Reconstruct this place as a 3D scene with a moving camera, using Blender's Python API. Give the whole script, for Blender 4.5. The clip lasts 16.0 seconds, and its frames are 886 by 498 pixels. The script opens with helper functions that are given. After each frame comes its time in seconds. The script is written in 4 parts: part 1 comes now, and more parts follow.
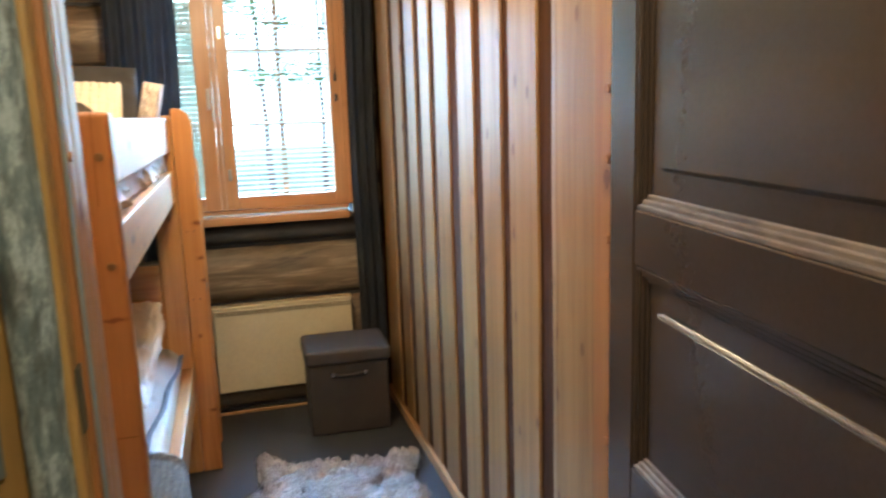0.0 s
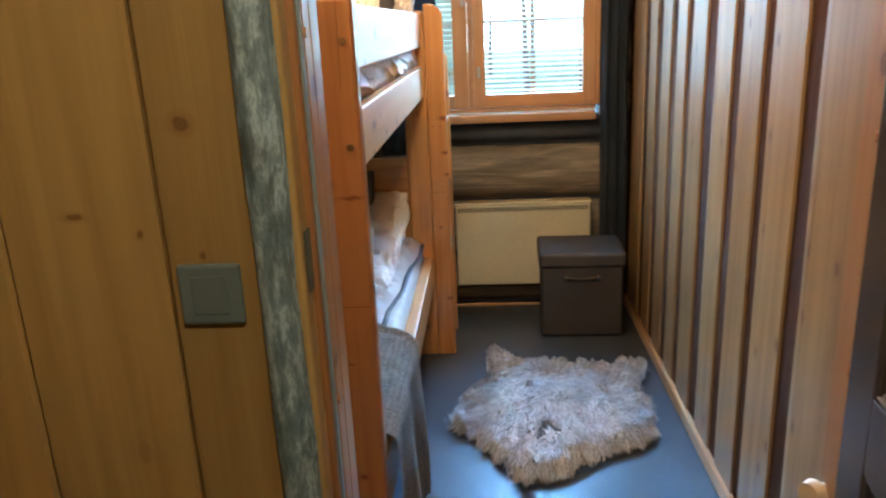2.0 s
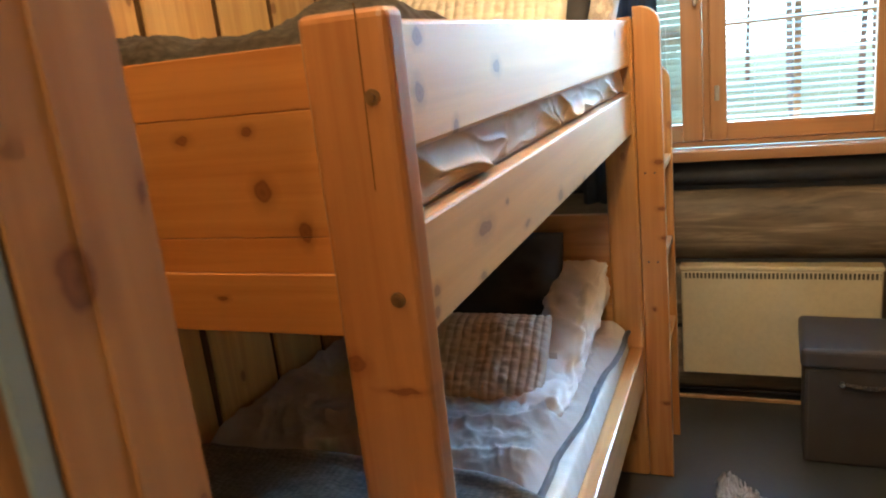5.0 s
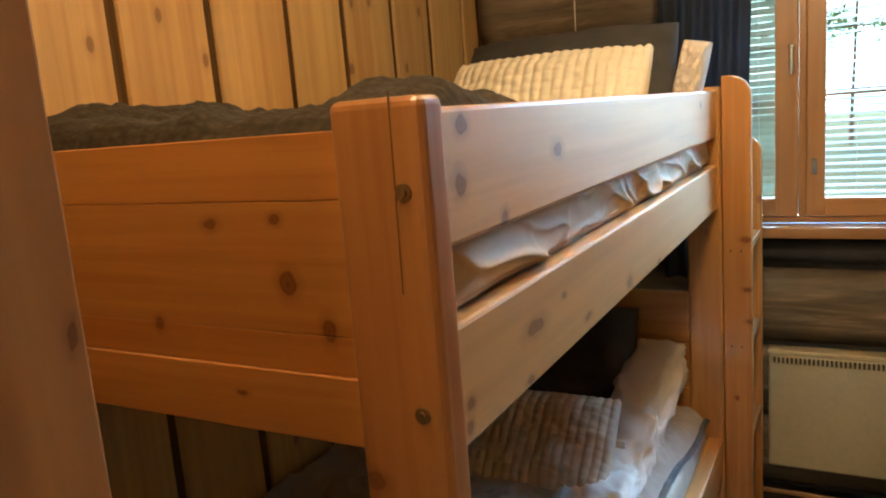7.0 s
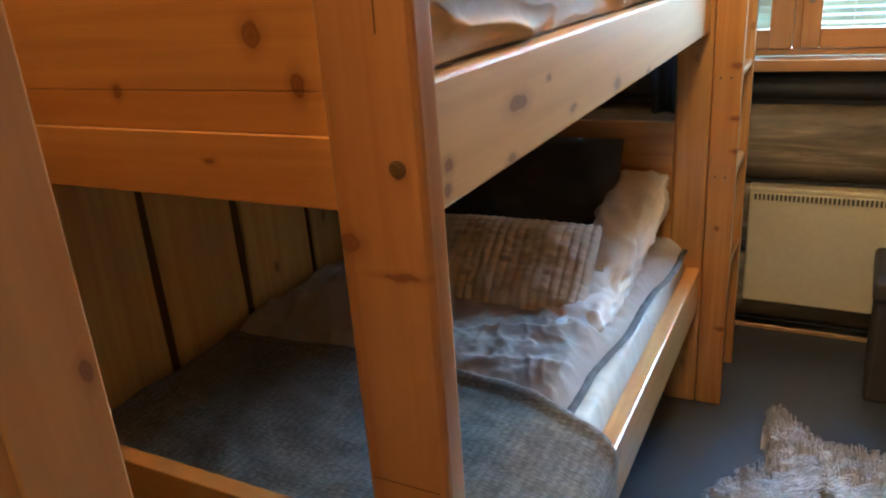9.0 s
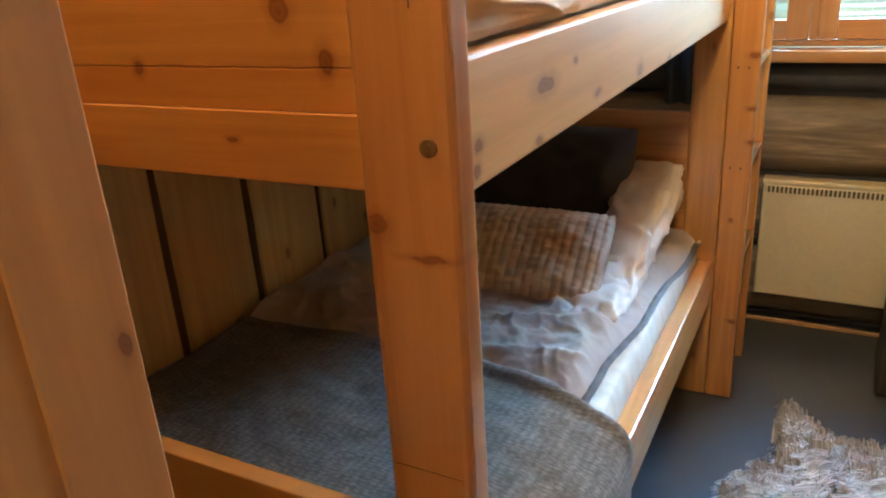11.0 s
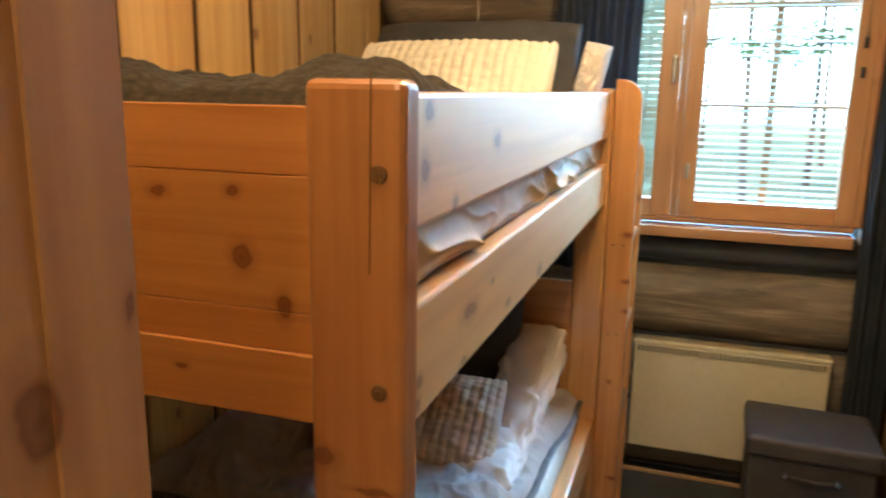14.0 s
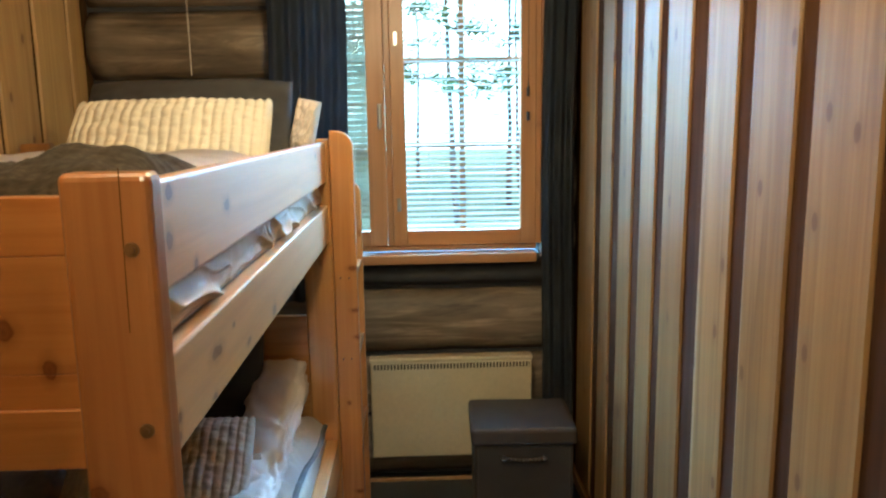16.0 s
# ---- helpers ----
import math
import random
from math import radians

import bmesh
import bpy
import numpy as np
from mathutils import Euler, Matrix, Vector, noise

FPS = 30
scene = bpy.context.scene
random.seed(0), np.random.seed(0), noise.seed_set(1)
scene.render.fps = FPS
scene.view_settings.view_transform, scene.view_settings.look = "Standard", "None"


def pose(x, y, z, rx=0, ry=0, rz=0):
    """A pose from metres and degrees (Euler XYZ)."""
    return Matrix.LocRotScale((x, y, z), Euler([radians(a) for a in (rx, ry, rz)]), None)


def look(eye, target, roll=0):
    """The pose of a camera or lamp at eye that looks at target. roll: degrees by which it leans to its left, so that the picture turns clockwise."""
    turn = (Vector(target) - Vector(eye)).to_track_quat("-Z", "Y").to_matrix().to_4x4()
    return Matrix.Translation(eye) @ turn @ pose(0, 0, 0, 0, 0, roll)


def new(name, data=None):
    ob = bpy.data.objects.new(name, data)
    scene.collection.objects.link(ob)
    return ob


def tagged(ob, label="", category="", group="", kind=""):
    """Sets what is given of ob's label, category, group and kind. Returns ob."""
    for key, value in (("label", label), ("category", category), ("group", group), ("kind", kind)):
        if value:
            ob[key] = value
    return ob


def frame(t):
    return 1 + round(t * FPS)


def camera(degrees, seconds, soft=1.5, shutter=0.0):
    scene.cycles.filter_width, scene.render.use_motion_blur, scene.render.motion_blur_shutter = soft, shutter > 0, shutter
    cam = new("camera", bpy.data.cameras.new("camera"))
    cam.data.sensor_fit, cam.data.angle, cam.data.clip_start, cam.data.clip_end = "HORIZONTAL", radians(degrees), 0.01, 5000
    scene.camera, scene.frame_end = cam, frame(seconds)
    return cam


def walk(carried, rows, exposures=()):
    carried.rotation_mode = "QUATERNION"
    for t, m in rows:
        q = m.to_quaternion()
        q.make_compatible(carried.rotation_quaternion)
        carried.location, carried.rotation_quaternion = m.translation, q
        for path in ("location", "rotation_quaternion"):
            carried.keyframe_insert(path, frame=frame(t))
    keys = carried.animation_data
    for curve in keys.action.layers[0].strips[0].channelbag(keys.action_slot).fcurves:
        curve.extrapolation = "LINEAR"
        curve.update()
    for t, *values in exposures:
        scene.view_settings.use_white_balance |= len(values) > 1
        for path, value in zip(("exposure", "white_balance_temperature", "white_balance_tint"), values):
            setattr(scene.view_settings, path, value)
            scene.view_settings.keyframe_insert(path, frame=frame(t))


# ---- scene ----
cam = camera(61.4, 16.0, 2.0, 0.4)
PATH = [
    (0, (-0.016, 0.185, 1.59), (0.522, 2.077, 1.228), -1.9),
    (0.5, (-0.053, 0.138, 1.567), (0.308, 2.059, 1.141), -1.4),
    (1, (-0.057, 0.124, 1.553), (0.245, 2.036, 1.047), -1.0),
    (1.5, (-0.006, 0.169, 1.542), (0.108, 2.085, 0.983), -1.6),
    (2, (0.04, 0.205, 1.546), (-0.089, 2.117, 0.973), -2.6),
    (2.5, (0.061, 0.311, 1.538), (-0.18, 2.209, 0.956), -3.6),
    (3, (0.045, 0.508, 1.564), (-0.217, 2.406, 0.987), -4.7),
    (3.5, (0.061, 0.664, 1.579), (-0.22, 2.566, 1.029), -5.9),
    (4, (0.095, 0.842, 1.595), (-0.376, 2.733, 1.146), -7.8),
    (4.5, (0.113, 0.969, 1.581), (-0.611, 2.774, 1.116), -7.8),
    (5, (0.097, 1.083, 1.558), (-0.654, 2.868, 1.057), -6.3),
    (5.2, (0.096, 1.127, 1.548), (-0.656, 2.908, 1.037), -5.7),
    (7.3, (0.106, 1.197, 1.594), (-0.868, 2.909, 1.248), -4.1),
    (7.5, (0.101, 1.202, 1.574), (-0.868, 2.903, 1.166), -3.9),
    (8, (0.101, 1.207, 1.527), (-0.842, 2.89, 0.997), -4.4),
    (8.5, (0.099, 1.203, 1.499), (-0.811, 2.865, 0.86), -4.4),
    (9, (0.098, 1.202, 1.477), (-0.793, 2.849, 0.773), -4.3),
    (9.2, (0.097, 1.202, 1.469), (-0.786, 2.847, 0.752), -4.0),
    (11.5, (0.064, 1.198, 1.465), (-0.845, 2.825, 0.739), -3.4),
    (12, (0.059, 1.193, 1.503), (-0.9, 2.841, 0.899), -2.4),
    (12.5, (0.054, 1.197, 1.545), (-0.933, 2.854, 1.017), -1.6),
    (13, (0.055, 1.178, 1.587), (-0.946, 2.844, 1.117), -1.1),
    (13.5, (0.046, 1.168, 1.604), (-0.821, 2.919, 1.178), -0.1),
    (14, (0.025, 1.136, 1.604), (-0.596, 2.99, 1.183), 0.9),
    (14.5, (0.053, 1.083, 1.606), (-0.307, 3.003, 1.18), 0.9),
    (15, (0.091, 0.992, 1.623), (-0.107, 2.933, 1.182), 0.9),
    (15.5, (0.088, 0.958, 1.642), (0.039, 2.911, 1.216), 0.4),
    (16, (0.07, 0.926, 1.662), (0.141, 2.896, 1.327), -0.9),
]
walk(cam, [(t, look(eye, target, roll)) for t, eye, target, roll in PATH],
     [(0.0, 1.5, 5750, 10), (2.0, 1.35, 5600, 9), (4.0, 1.36, 5700, 9), (5.2, 1.2, 6200, 11), (7.3, 0.78, 6500, 8), (8.5, 0.98, 6300, 10), (9.2, 1.2, 6200, 10),
      (11.5, 1.54, 6600, 11), (12.5, 1.34, 6500, 11), (14.0, 1.3, 6000, 7), (15.0, 1.2, 5650, 3), (16.0, 0.95, 5500, 0)])
# ---- world, sun and lamps ----
world = bpy.data.worlds.new("sky_world")
scene.world = world
world.use_nodes = True
wn = world.node_tree
sky = wn.nodes.new("ShaderNodeTexSky")
sky.sky_type = 'NISHITA'
sky.sun_disc = False
sky.sun_elevation, sky.sun_rotation = radians(42), radians(150)
wn.links.new(sky.outputs[0], wn.nodes["Background"].inputs[0])
wn.nodes["Background"].inputs[1].default_value = 0.12


def lamp(name, kind, m, energy, colour, size=0.1, size_y=None):
    data = bpy.data.lights.new(name, kind)
    data.energy, data.color = energy, colour
    if kind == 'AREA':
        data.shape, data.size, data.size_y = 'RECTANGLE', size, size_y or size
    elif kind == 'SUN':
        data.angle = size
    else:
        data.shadow_soft_size = size
    ob = new(name, data)
    ob.matrix_world = m
    return ob


lamp("sun", 'SUN', look((0, 0, 10), (5, 8.6, 1)), 4.5, (1.0, 0.95, 0.88), radians(2))
# area lamp outdoors above the view, added to stand in for sky light
lamp("sky_stand_in", 'AREA', look((0.8, 11.8, 8.0), (0.1, 4.2, 1.6)), 13000, (0.27, 0.59, 1.0), 11.0, 10.5)
# lamps out of view; their number and spots are chosen to suit the warm light
lamp("assumed_room_light", 'POINT', pose(-0.40, 1.62, 2.27), 7, (1.0, 0.76, 0.44), 0.09)
lamp("assumed_bed_light", 'POINT', pose(0.0, 2.75, 2.27), 15.5, (1.0, 0.78, 0.46), 0.09)
lamp("assumed_hall_light", 'POINT', pose(0.12, 0.25, 2.27), 13, (1.0, 0.80, 0.50), 0.09)

# ---- materials ----


def material(name, rough=0.6, metal=0.0):
    m = bpy.data.materials.new(name)
    m.use_nodes = True
    b = m.node_tree.nodes["Principled BSDF"]
    b.inputs["Roughness"].default_value, b.inputs["Metallic"].default_value = rough, metal
    return m, m.node_tree, b


def mapped(nt, scale, spread=7.0, rot=(0, 0, 0)):
    """Object coordinates, shifted by a random amount for each object, scaled."""
    tc, oi = nt.nodes.new("ShaderNodeTexCoord"), nt.nodes.new("ShaderNodeObjectInfo")
    mul = nt.nodes.new("ShaderNodeVectorMath")
    mul.operation = 'SCALE'
    mul.inputs[0].default_value = (spread, spread * 1.7, spread * 2.3)
    nt.links.new(oi.outputs["Random"], mul.inputs["Scale"])
    add = nt.nodes.new("ShaderNodeVectorMath")
    nt.links.new(tc.outputs["Object"], add.inputs[0])
    nt.links.new(mul.outputs[0], add.inputs[1])
    mp = nt.nodes.new("ShaderNodeMapping")
    mp.inputs["Scale"].default_value = scale
    mp.inputs["Rotation"].default_value = rot
    nt.links.new(add.outputs[0], mp.inputs[0])
    return mp.outputs[0]


def noise_node(nt, vec, scale, detail=3.0, rough=0.55, dist=0.0):
    n = nt.nodes.new("ShaderNodeTexNoise")
    n.inputs["Scale"].default_value, n.inputs["Detail"].default_value = scale, detail
    n.inputs["Roughness"].default_value, n.inputs["Distortion"].default_value = rough, dist
    nt.links.new(vec, n.inputs["Vector"])
    return n.outputs["Fac"]


def ramp(nt, fac, stops):
    r = nt.nodes.new("ShaderNodeValToRGB")
    while len(r.color_ramp.elements) < len(stops):
        r.color_ramp.elements.new(0.5)
    for e, (p, c) in zip(r.color_ramp.elements, stops):
        e.position, e.color = p, (*c, 1) if len(c) == 3 else c
    nt.links.new(fac, r.inputs[0])
    return r.outputs[0]


def mix(nt, fac, a, b, blend='MIX'):
    n = nt.nodes.new("ShaderNodeMix")
    n.data_type, n.blend_type = 'RGBA', blend
    for sock, v in ((0, fac), (6, a), (7, b)):
        if isinstance(v, (int, float)):
            n.inputs[sock].default_value = v
        elif isinstance(v, tuple):
            n.inputs[sock].default_value = (*v, 1)
        else:
            nt.links.new(v, n.inputs[sock])
    return n.outputs[2]


def bump(nt, b, height, strength=0.3, dist=0.002):
    n = nt.nodes.new("ShaderNodeBump")
    n.inputs["Strength"].default_value, n.inputs["Distance"].default_value = strength, dist
    nt.links.new(height, n.inputs["Height"])
    nt.links.new(n.outputs[0], b.inputs["Normal"])


def vec_math(nt, op, a, b, out="Vector"):
    n = nt.nodes.new("ShaderNodeVectorMath")
    n.operation = op
    for k, v in enumerate((a, b)):
        if isinstance(v, tuple):
            n.inputs[k].default_value = v
        elif v is not None:
            nt.links.new(v, n.inputs[k])
    return n.outputs[out]


def placed_knots(nt, col, knot, spots, flat):
    """Lays oval knots with a soft reddish halo over col."""
    tc, nz = nt.nodes.new("ShaderNodeTexCoord"), nt.nodes.new("ShaderNodeTexNoise")
    nz.inputs["Scale"].default_value, nz.inputs["Detail"].default_value = 45.0, 3.0
    nt.links.new(tc.outputs["Object"], nz.inputs["Vector"])
    shift = vec_math(nt, 'MULTIPLY', vec_math(nt, 'SUBTRACT', nz.outputs["Color"], (0.5, 0.5, 0.5)), (0.012, 0.012, 0.012))
    here = vec_math(nt, 'ADD', tc.outputs["Object"], shift)
    near = None
    ia, ib = [k for k in range(3) if "xyz"[k] != flat]
    for u, v, ru, rv in spots:
        at, inv = [0.0] * 3, [0.0] * 3
        at[ia], at[ib], inv[ia], inv[ib] = u, v, 1.3 / ru, 1.3 / rv
        d = vec_math(nt, 'LENGTH', vec_math(nt, 'MULTIPLY', vec_math(nt, 'SUBTRACT', here, tuple(at)), tuple(inv)), None, "Value")
        if near is None:
            near = d
        else:
            m = nt.nodes.new("ShaderNodeMath")
            m.operation = 'MINIMUM'
            nt.links.new(near, m.inputs[0])
            nt.links.new(d, m.inputs[1])
            near = m.outputs[0]
    half = nt.nodes.new("ShaderNodeMath")
    half.operation = 'MULTIPLY'
    half.inputs[1].default_value = 0.4
    nt.links.new(near, half.inputs[0])
    cover = ramp(nt, half.outputs[0], [(0.0, (0.92,) * 3), (0.20, (0.75,) * 3), (0.36, (0.88,) * 3), (0.48, (0.34,) * 3), (1.0, (0.0,) * 3)])
    return mix(nt, cover, col, knot)


def wood(name, light, dark, knot, axis, rough=0.45, knots=1.0, coarse=1.0, flat="x", coat=0.0, kscale=9.0, spots=(), coat_rough=0.16):
    """Pine: long grain along axis, slow tone changes and dark round knots; spots: knots at known places (u, v, ru, rv) of the flat face."""
    m, nt, b = material(name, rough)
    ax = "xyz".index(axis)
    sc = [34 * coarse] * 3
    sc[ax] = 1.3 * coarse
    grain = noise_node(nt, mapped(nt, sc), 1.0, 4, 0.6, 0.6)
    sc2 = [7.0] * 3
    sc2[ax] = 0.5
    broad = noise_node(nt, mapped(nt, sc2), 1.0, 2, 0.5, 0.4)
    col = ramp(nt, grain, [(0.33, dark), (0.62, light)])
    col = mix(nt, ramp(nt, broad, [(0.35, (0, 0, 0)), (0.7, (0.55, 0.55, 0.55))]), col,
              tuple(0.5 * (p + q) * 0.86 for p, q in zip(light, dark)))
    sk = [kscale] * 3
    sk[ax] = 0.55 * kscale
    v = nt.nodes.new("ShaderNodeTexVoronoi")
    v.voronoi_dimensions = '2D'
    parts, plane = nt.nodes.new("ShaderNodeSeparateXYZ"), nt.nodes.new("ShaderNodeCombineXYZ")
    nt.links.new(mapped(nt, sk), parts.inputs[0])
    for k, name_of in enumerate(c for c in "XYZ" if c != flat.upper()):
        nt.links.new(parts.outputs[name_of], plane.inputs[k])
    nt.links.new(plane.outputs[0], v.inputs["Vector"])
    v.inputs["Scale"].default_value = 1.0
    round_knots = ramp(nt, v.outputs["Distance"], [(0.0, (1, 1, 1)), (0.055, (0.9, 0.9, 0.9)), (0.08, (0.22, 0.22, 0.22)), (0.17, (0, 0, 0))])
    sep = nt.nodes.new("ShaderNodeSeparateColor")
    nt.links.new(v.outputs["Color"], sep.inputs[0])
    keep = ramp(nt, sep.outputs[0], [(0.52, (0, 0, 0)), (0.54, (0.8 * knots,) * 3)])
    col = mix(nt, mix(nt, 1.0, round_knots, keep, 'MULTIPLY'), col, knot)
    if spots:
        col = placed_knots(nt, col, knot, spots, flat)
    oi = nt.nodes.new("ShaderNodeObjectInfo")
    tone = ramp(nt, oi.outputs["Random"], [(0.0, (0.80, 0.76, 0.72)), (0.5, (1.0, 1.0, 1.0)), (1.0, (1.0, 0.90, 0.80))])
    col = mix(nt, 1.0, col, tone, 'MULTIPLY')
    nt.links.new(col, b.inputs["Base Color"])
    b.inputs["Coat Weight"].default_value, b.inputs["Coat Roughness"].default_value = coat, coat_rough
    bump(nt, b, grain, 0.14, 0.002)
    return m


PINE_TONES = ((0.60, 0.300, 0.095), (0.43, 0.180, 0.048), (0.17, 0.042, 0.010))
# upper rails: the bed's pine, brightened in colour for the light they catch
LIT_RAIL_TONES = ((0.80, 0.49, 0.20), (0.64, 0.36, 0.13), (0.15, 0.042, 0.010))
# near post: redder pine, with the shade on its front put into the colour
SHADED_POST_TONES = ((0.45, 0.185, 0.056), (0.33, 0.115, 0.031), (0.15, 0.036, 0.009))
PINE_BED = {a: wood("bed_pine_" + a, *PINE_TONES, a, 0.34, 0.7, 1.0, {"x": "y", "y": "x", "z": "y"}[a], 0.8) for a in "xyz"}
PINE_END = wood("bed_pine_end", (0.63, 0.275, 0.078), (0.46, 0.168, 0.040), (0.16, 0.036, 0.008), "x", 0.34, 0.0, 1.0, "y", 0.6, 9.0,
                ((-0.516, 1.493, 0.012, 0.007), (-0.423, 1.499, 0.009, 0.006), (-0.414, 1.429, 0.013, 0.015), (-0.367, 1.381, 0.009, 0.015),
                 (-0.620, 1.372, 0.008, 0.009), (-0.498, 1.300, 0.009, 0.004), (-0.80, 1.46, 0.012, 0.010), (-0.93, 1.30, 0.012, 0.008)))
PINE_RAIL = wood("bed_pine_rail_lit", *LIT_RAIL_TONES, "y", 0.40, 0.0, 1.0, "x", 0.75, 9.0,
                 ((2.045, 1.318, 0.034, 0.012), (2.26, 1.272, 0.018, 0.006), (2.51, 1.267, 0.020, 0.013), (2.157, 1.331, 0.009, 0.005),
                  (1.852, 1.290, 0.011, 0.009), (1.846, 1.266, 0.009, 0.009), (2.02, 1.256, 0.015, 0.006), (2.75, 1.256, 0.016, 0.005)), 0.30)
PINE_GUARD = wood("bed_pine_guard_lit", *LIT_RAIL_TONES, "y", 0.40, 0.0, 1.0, "x", 1.0, 9.0,
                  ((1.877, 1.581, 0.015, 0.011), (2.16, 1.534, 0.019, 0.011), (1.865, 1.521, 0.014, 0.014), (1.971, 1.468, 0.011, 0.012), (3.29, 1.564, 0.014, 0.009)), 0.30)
PINE_POST = wood("bed_pine_post_shaded", *SHADED_POST_TONES, "z", 0.34, 0.0, 1.0, "y", 0.6, 9.0,
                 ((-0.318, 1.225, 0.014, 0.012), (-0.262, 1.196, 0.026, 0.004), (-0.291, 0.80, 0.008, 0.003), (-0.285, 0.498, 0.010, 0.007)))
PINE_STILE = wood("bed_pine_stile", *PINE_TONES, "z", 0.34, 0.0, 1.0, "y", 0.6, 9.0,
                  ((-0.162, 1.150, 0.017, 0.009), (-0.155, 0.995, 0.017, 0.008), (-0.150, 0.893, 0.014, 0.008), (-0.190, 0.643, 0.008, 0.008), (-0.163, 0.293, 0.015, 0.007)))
PINE_RIGHT = wood("wall_pine", (0.43, 0.255, 0.102), (0.25, 0.130, 0.044), (0.13, 0.045, 0.015), "z", 0.36, 1.0, 1.0, "x", 0.15, 7.0)
PINE_LEFT = wood("golden_pine", (0.66, 0.42, 0.15), (0.50, 0.28, 0.09), (0.2, 0.08, 0.02), "z", 0.5, 1.0, 0.8, "x", 0.0, 7.0)
PINE_HALL = wood("hall_pine", (0.45, 0.32, 0.115), (0.31, 0.205, 0.065), (0.15, 0.07, 0.02), "z", 0.42, 0.4, 0.6, "y", 0.0, 6.0,
                 ((-0.390, 1.43, 0.014, 0.013), (-0.475, 1.27, 0.005, 0.006), (-0.57, 1.30, 0.014, 0.006), (-0.385, 1.235, 0.004, 0.007), (-0.64, 1.60, 0.016, 0.012)))
PINE_JAMB = wood("jamb_pine", (0.49, 0.255, 0.092), (0.36, 0.163, 0.054), (0.13, 0.04, 0.014), "z", 0.4, 0.0, 0.7, "x", 0.2, 8.0,
                 ((1.355, 1.466, 0.014, 0.022), (1.409, 1.30, 0.004, 0.008), (1.41, 1.50, 0.003, 0.009), (1.335, 1.02, 0.010, 0.013), (1.408, 1.12, 0.004, 0.009)))
PINE_WIN = wood("window_pine", (0.60, 0.33, 0.16), (0.50, 0.25, 0.11), (0.3, 0.12, 0.05), "z", 0.35, 0.3)
PINE_WIN_X = wood("window_pine_level", (0.60, 0.33, 0.16), (0.50, 0.25, 0.11), (0.3, 0.12, 0.05), "x", 0.35, 0.3)
PINE_BASE = wood("trim_pine", (0.55, 0.33, 0.15), (0.43, 0.22, 0.09), (0.2, 0.08, 0.03), "y", 0.42, 0.5)
DARKWOOD = wood("gap_board", (0.085, 0.040, 0.018), (0.045, 0.021, 0.010), (0.02, 0.01, 0.006), "z", 0.7, 0.3)
GAP_LEFT = wood("left_gap_board", (0.15, 0.08, 0.03), (0.07, 0.037, 0.015), (0.04, 0.02, 0.01), "z", 0.7, 0.3)

for gap in (DARKWOOD, GAP_LEFT):
    gap.node_tree.nodes["Principled BSDF"].inputs["Specular IOR Level"].default_value = 0.08
    gap.node_tree.nodes["Principled BSDF"].inputs["Roughness"].default_value = 0.95


def plain(name, c1, c2, rough=0.6, scale=40.0, metal=0.0, bstr=0.15, bdist=0.001, big=3.0):
    """Two-tone surface with fine grain and slow blotches."""
    m, nt, b = material(name, rough, metal)
    v = mapped(nt, (1, 1, 1))
    fine, slow = noise_node(nt, v, scale, 4), noise_node(nt, v, big, 2)
    col = mix(nt, ramp(nt, slow, [(0.35, (0, 0, 0)), (0.68, (1, 1, 1))]), c1, c2)
    col = mix(nt, ramp(nt, fine, [(0.3, (0.25, 0.25, 0.25)), (0.6, (0, 0, 0))]), col, tuple(0.75 * p for p in c2))
    nt.links.new(col, b.inputs["Base Color"])
    bump(nt, b, fine, bstr, bdist)
    return m


FLOOR_M = plain("vinyl_floor", (0.062, 0.068, 0.078), (0.044, 0.048, 0.055), 0.33, 90, 0, 0.12, 0.0008, 1.4)
DOOR_M = plain("door_paint", (0.055, 0.042, 0.034), (0.044, 0.034, 0.028), 0.25, 120, 0, 0.10, 0.0006, 2)
# pale tone for the foot mouldings and the painted panel-edge highlights
DOOR_PALE = plain("worn_moulding", (0.20, 0.16, 0.125), (0.09, 0.07, 0.055), 0.6, 60, 0, 0.2, 0.001, 14)
SEAL_M = plain("grey_rubber", (0.30, 0.36, 0.34), (0.20, 0.24, 0.23), 0.6)
SLATE = plain("slate_curtain", (0.066, 0.078, 0.094), (0.044, 0.052, 0.064), 0.8, 240, 0, 0.3, 0.0008, 5)
CREAM = plain("cream_enamel", (0.70, 0.62, 0.44), (0.66, 0.58, 0.40), 0.38, 60, 0, 0.04, 0.0004, 3)
CREAM_DARK = plain("radiator_slot", (0.10, 0.085, 0.06), (0.07, 0.06, 0.04), 0.6)
LEATHER = plain("dark_brown_faux_leather", (0.052, 0.043, 0.038), (0.038, 0.031, 0.028), 0.72, 160, 0, 0.4, 0.001, 6)
LEATHER_LID = plain("lid_faux_leather", (0.075, 0.060, 0.051), (0.055, 0.045, 0.039), 0.62, 160, 0, 0.4, 0.001, 6)
STEEL = plain("brushed_steel", (0.55, 0.54, 0.52), (0.45, 0.44, 0.42), 0.3, 80, 1.0, 0.05)
DARK_METAL = plain("dark_metal", (0.10, 0.10, 0.10), (0.07, 0.07, 0.07), 0.35, 80, 0.8, 0.05)
BRASS = plain("bolt_brass", (0.34, 0.20, 0.09), (0.22, 0.12, 0.05), 0.4, 90, 0.7, 0.1)
PLASTIC = plain("grey_plastic", (0.125, 0.165, 0.160), (0.11, 0.145, 0.140), 0.38, 50, 0, 0.03)
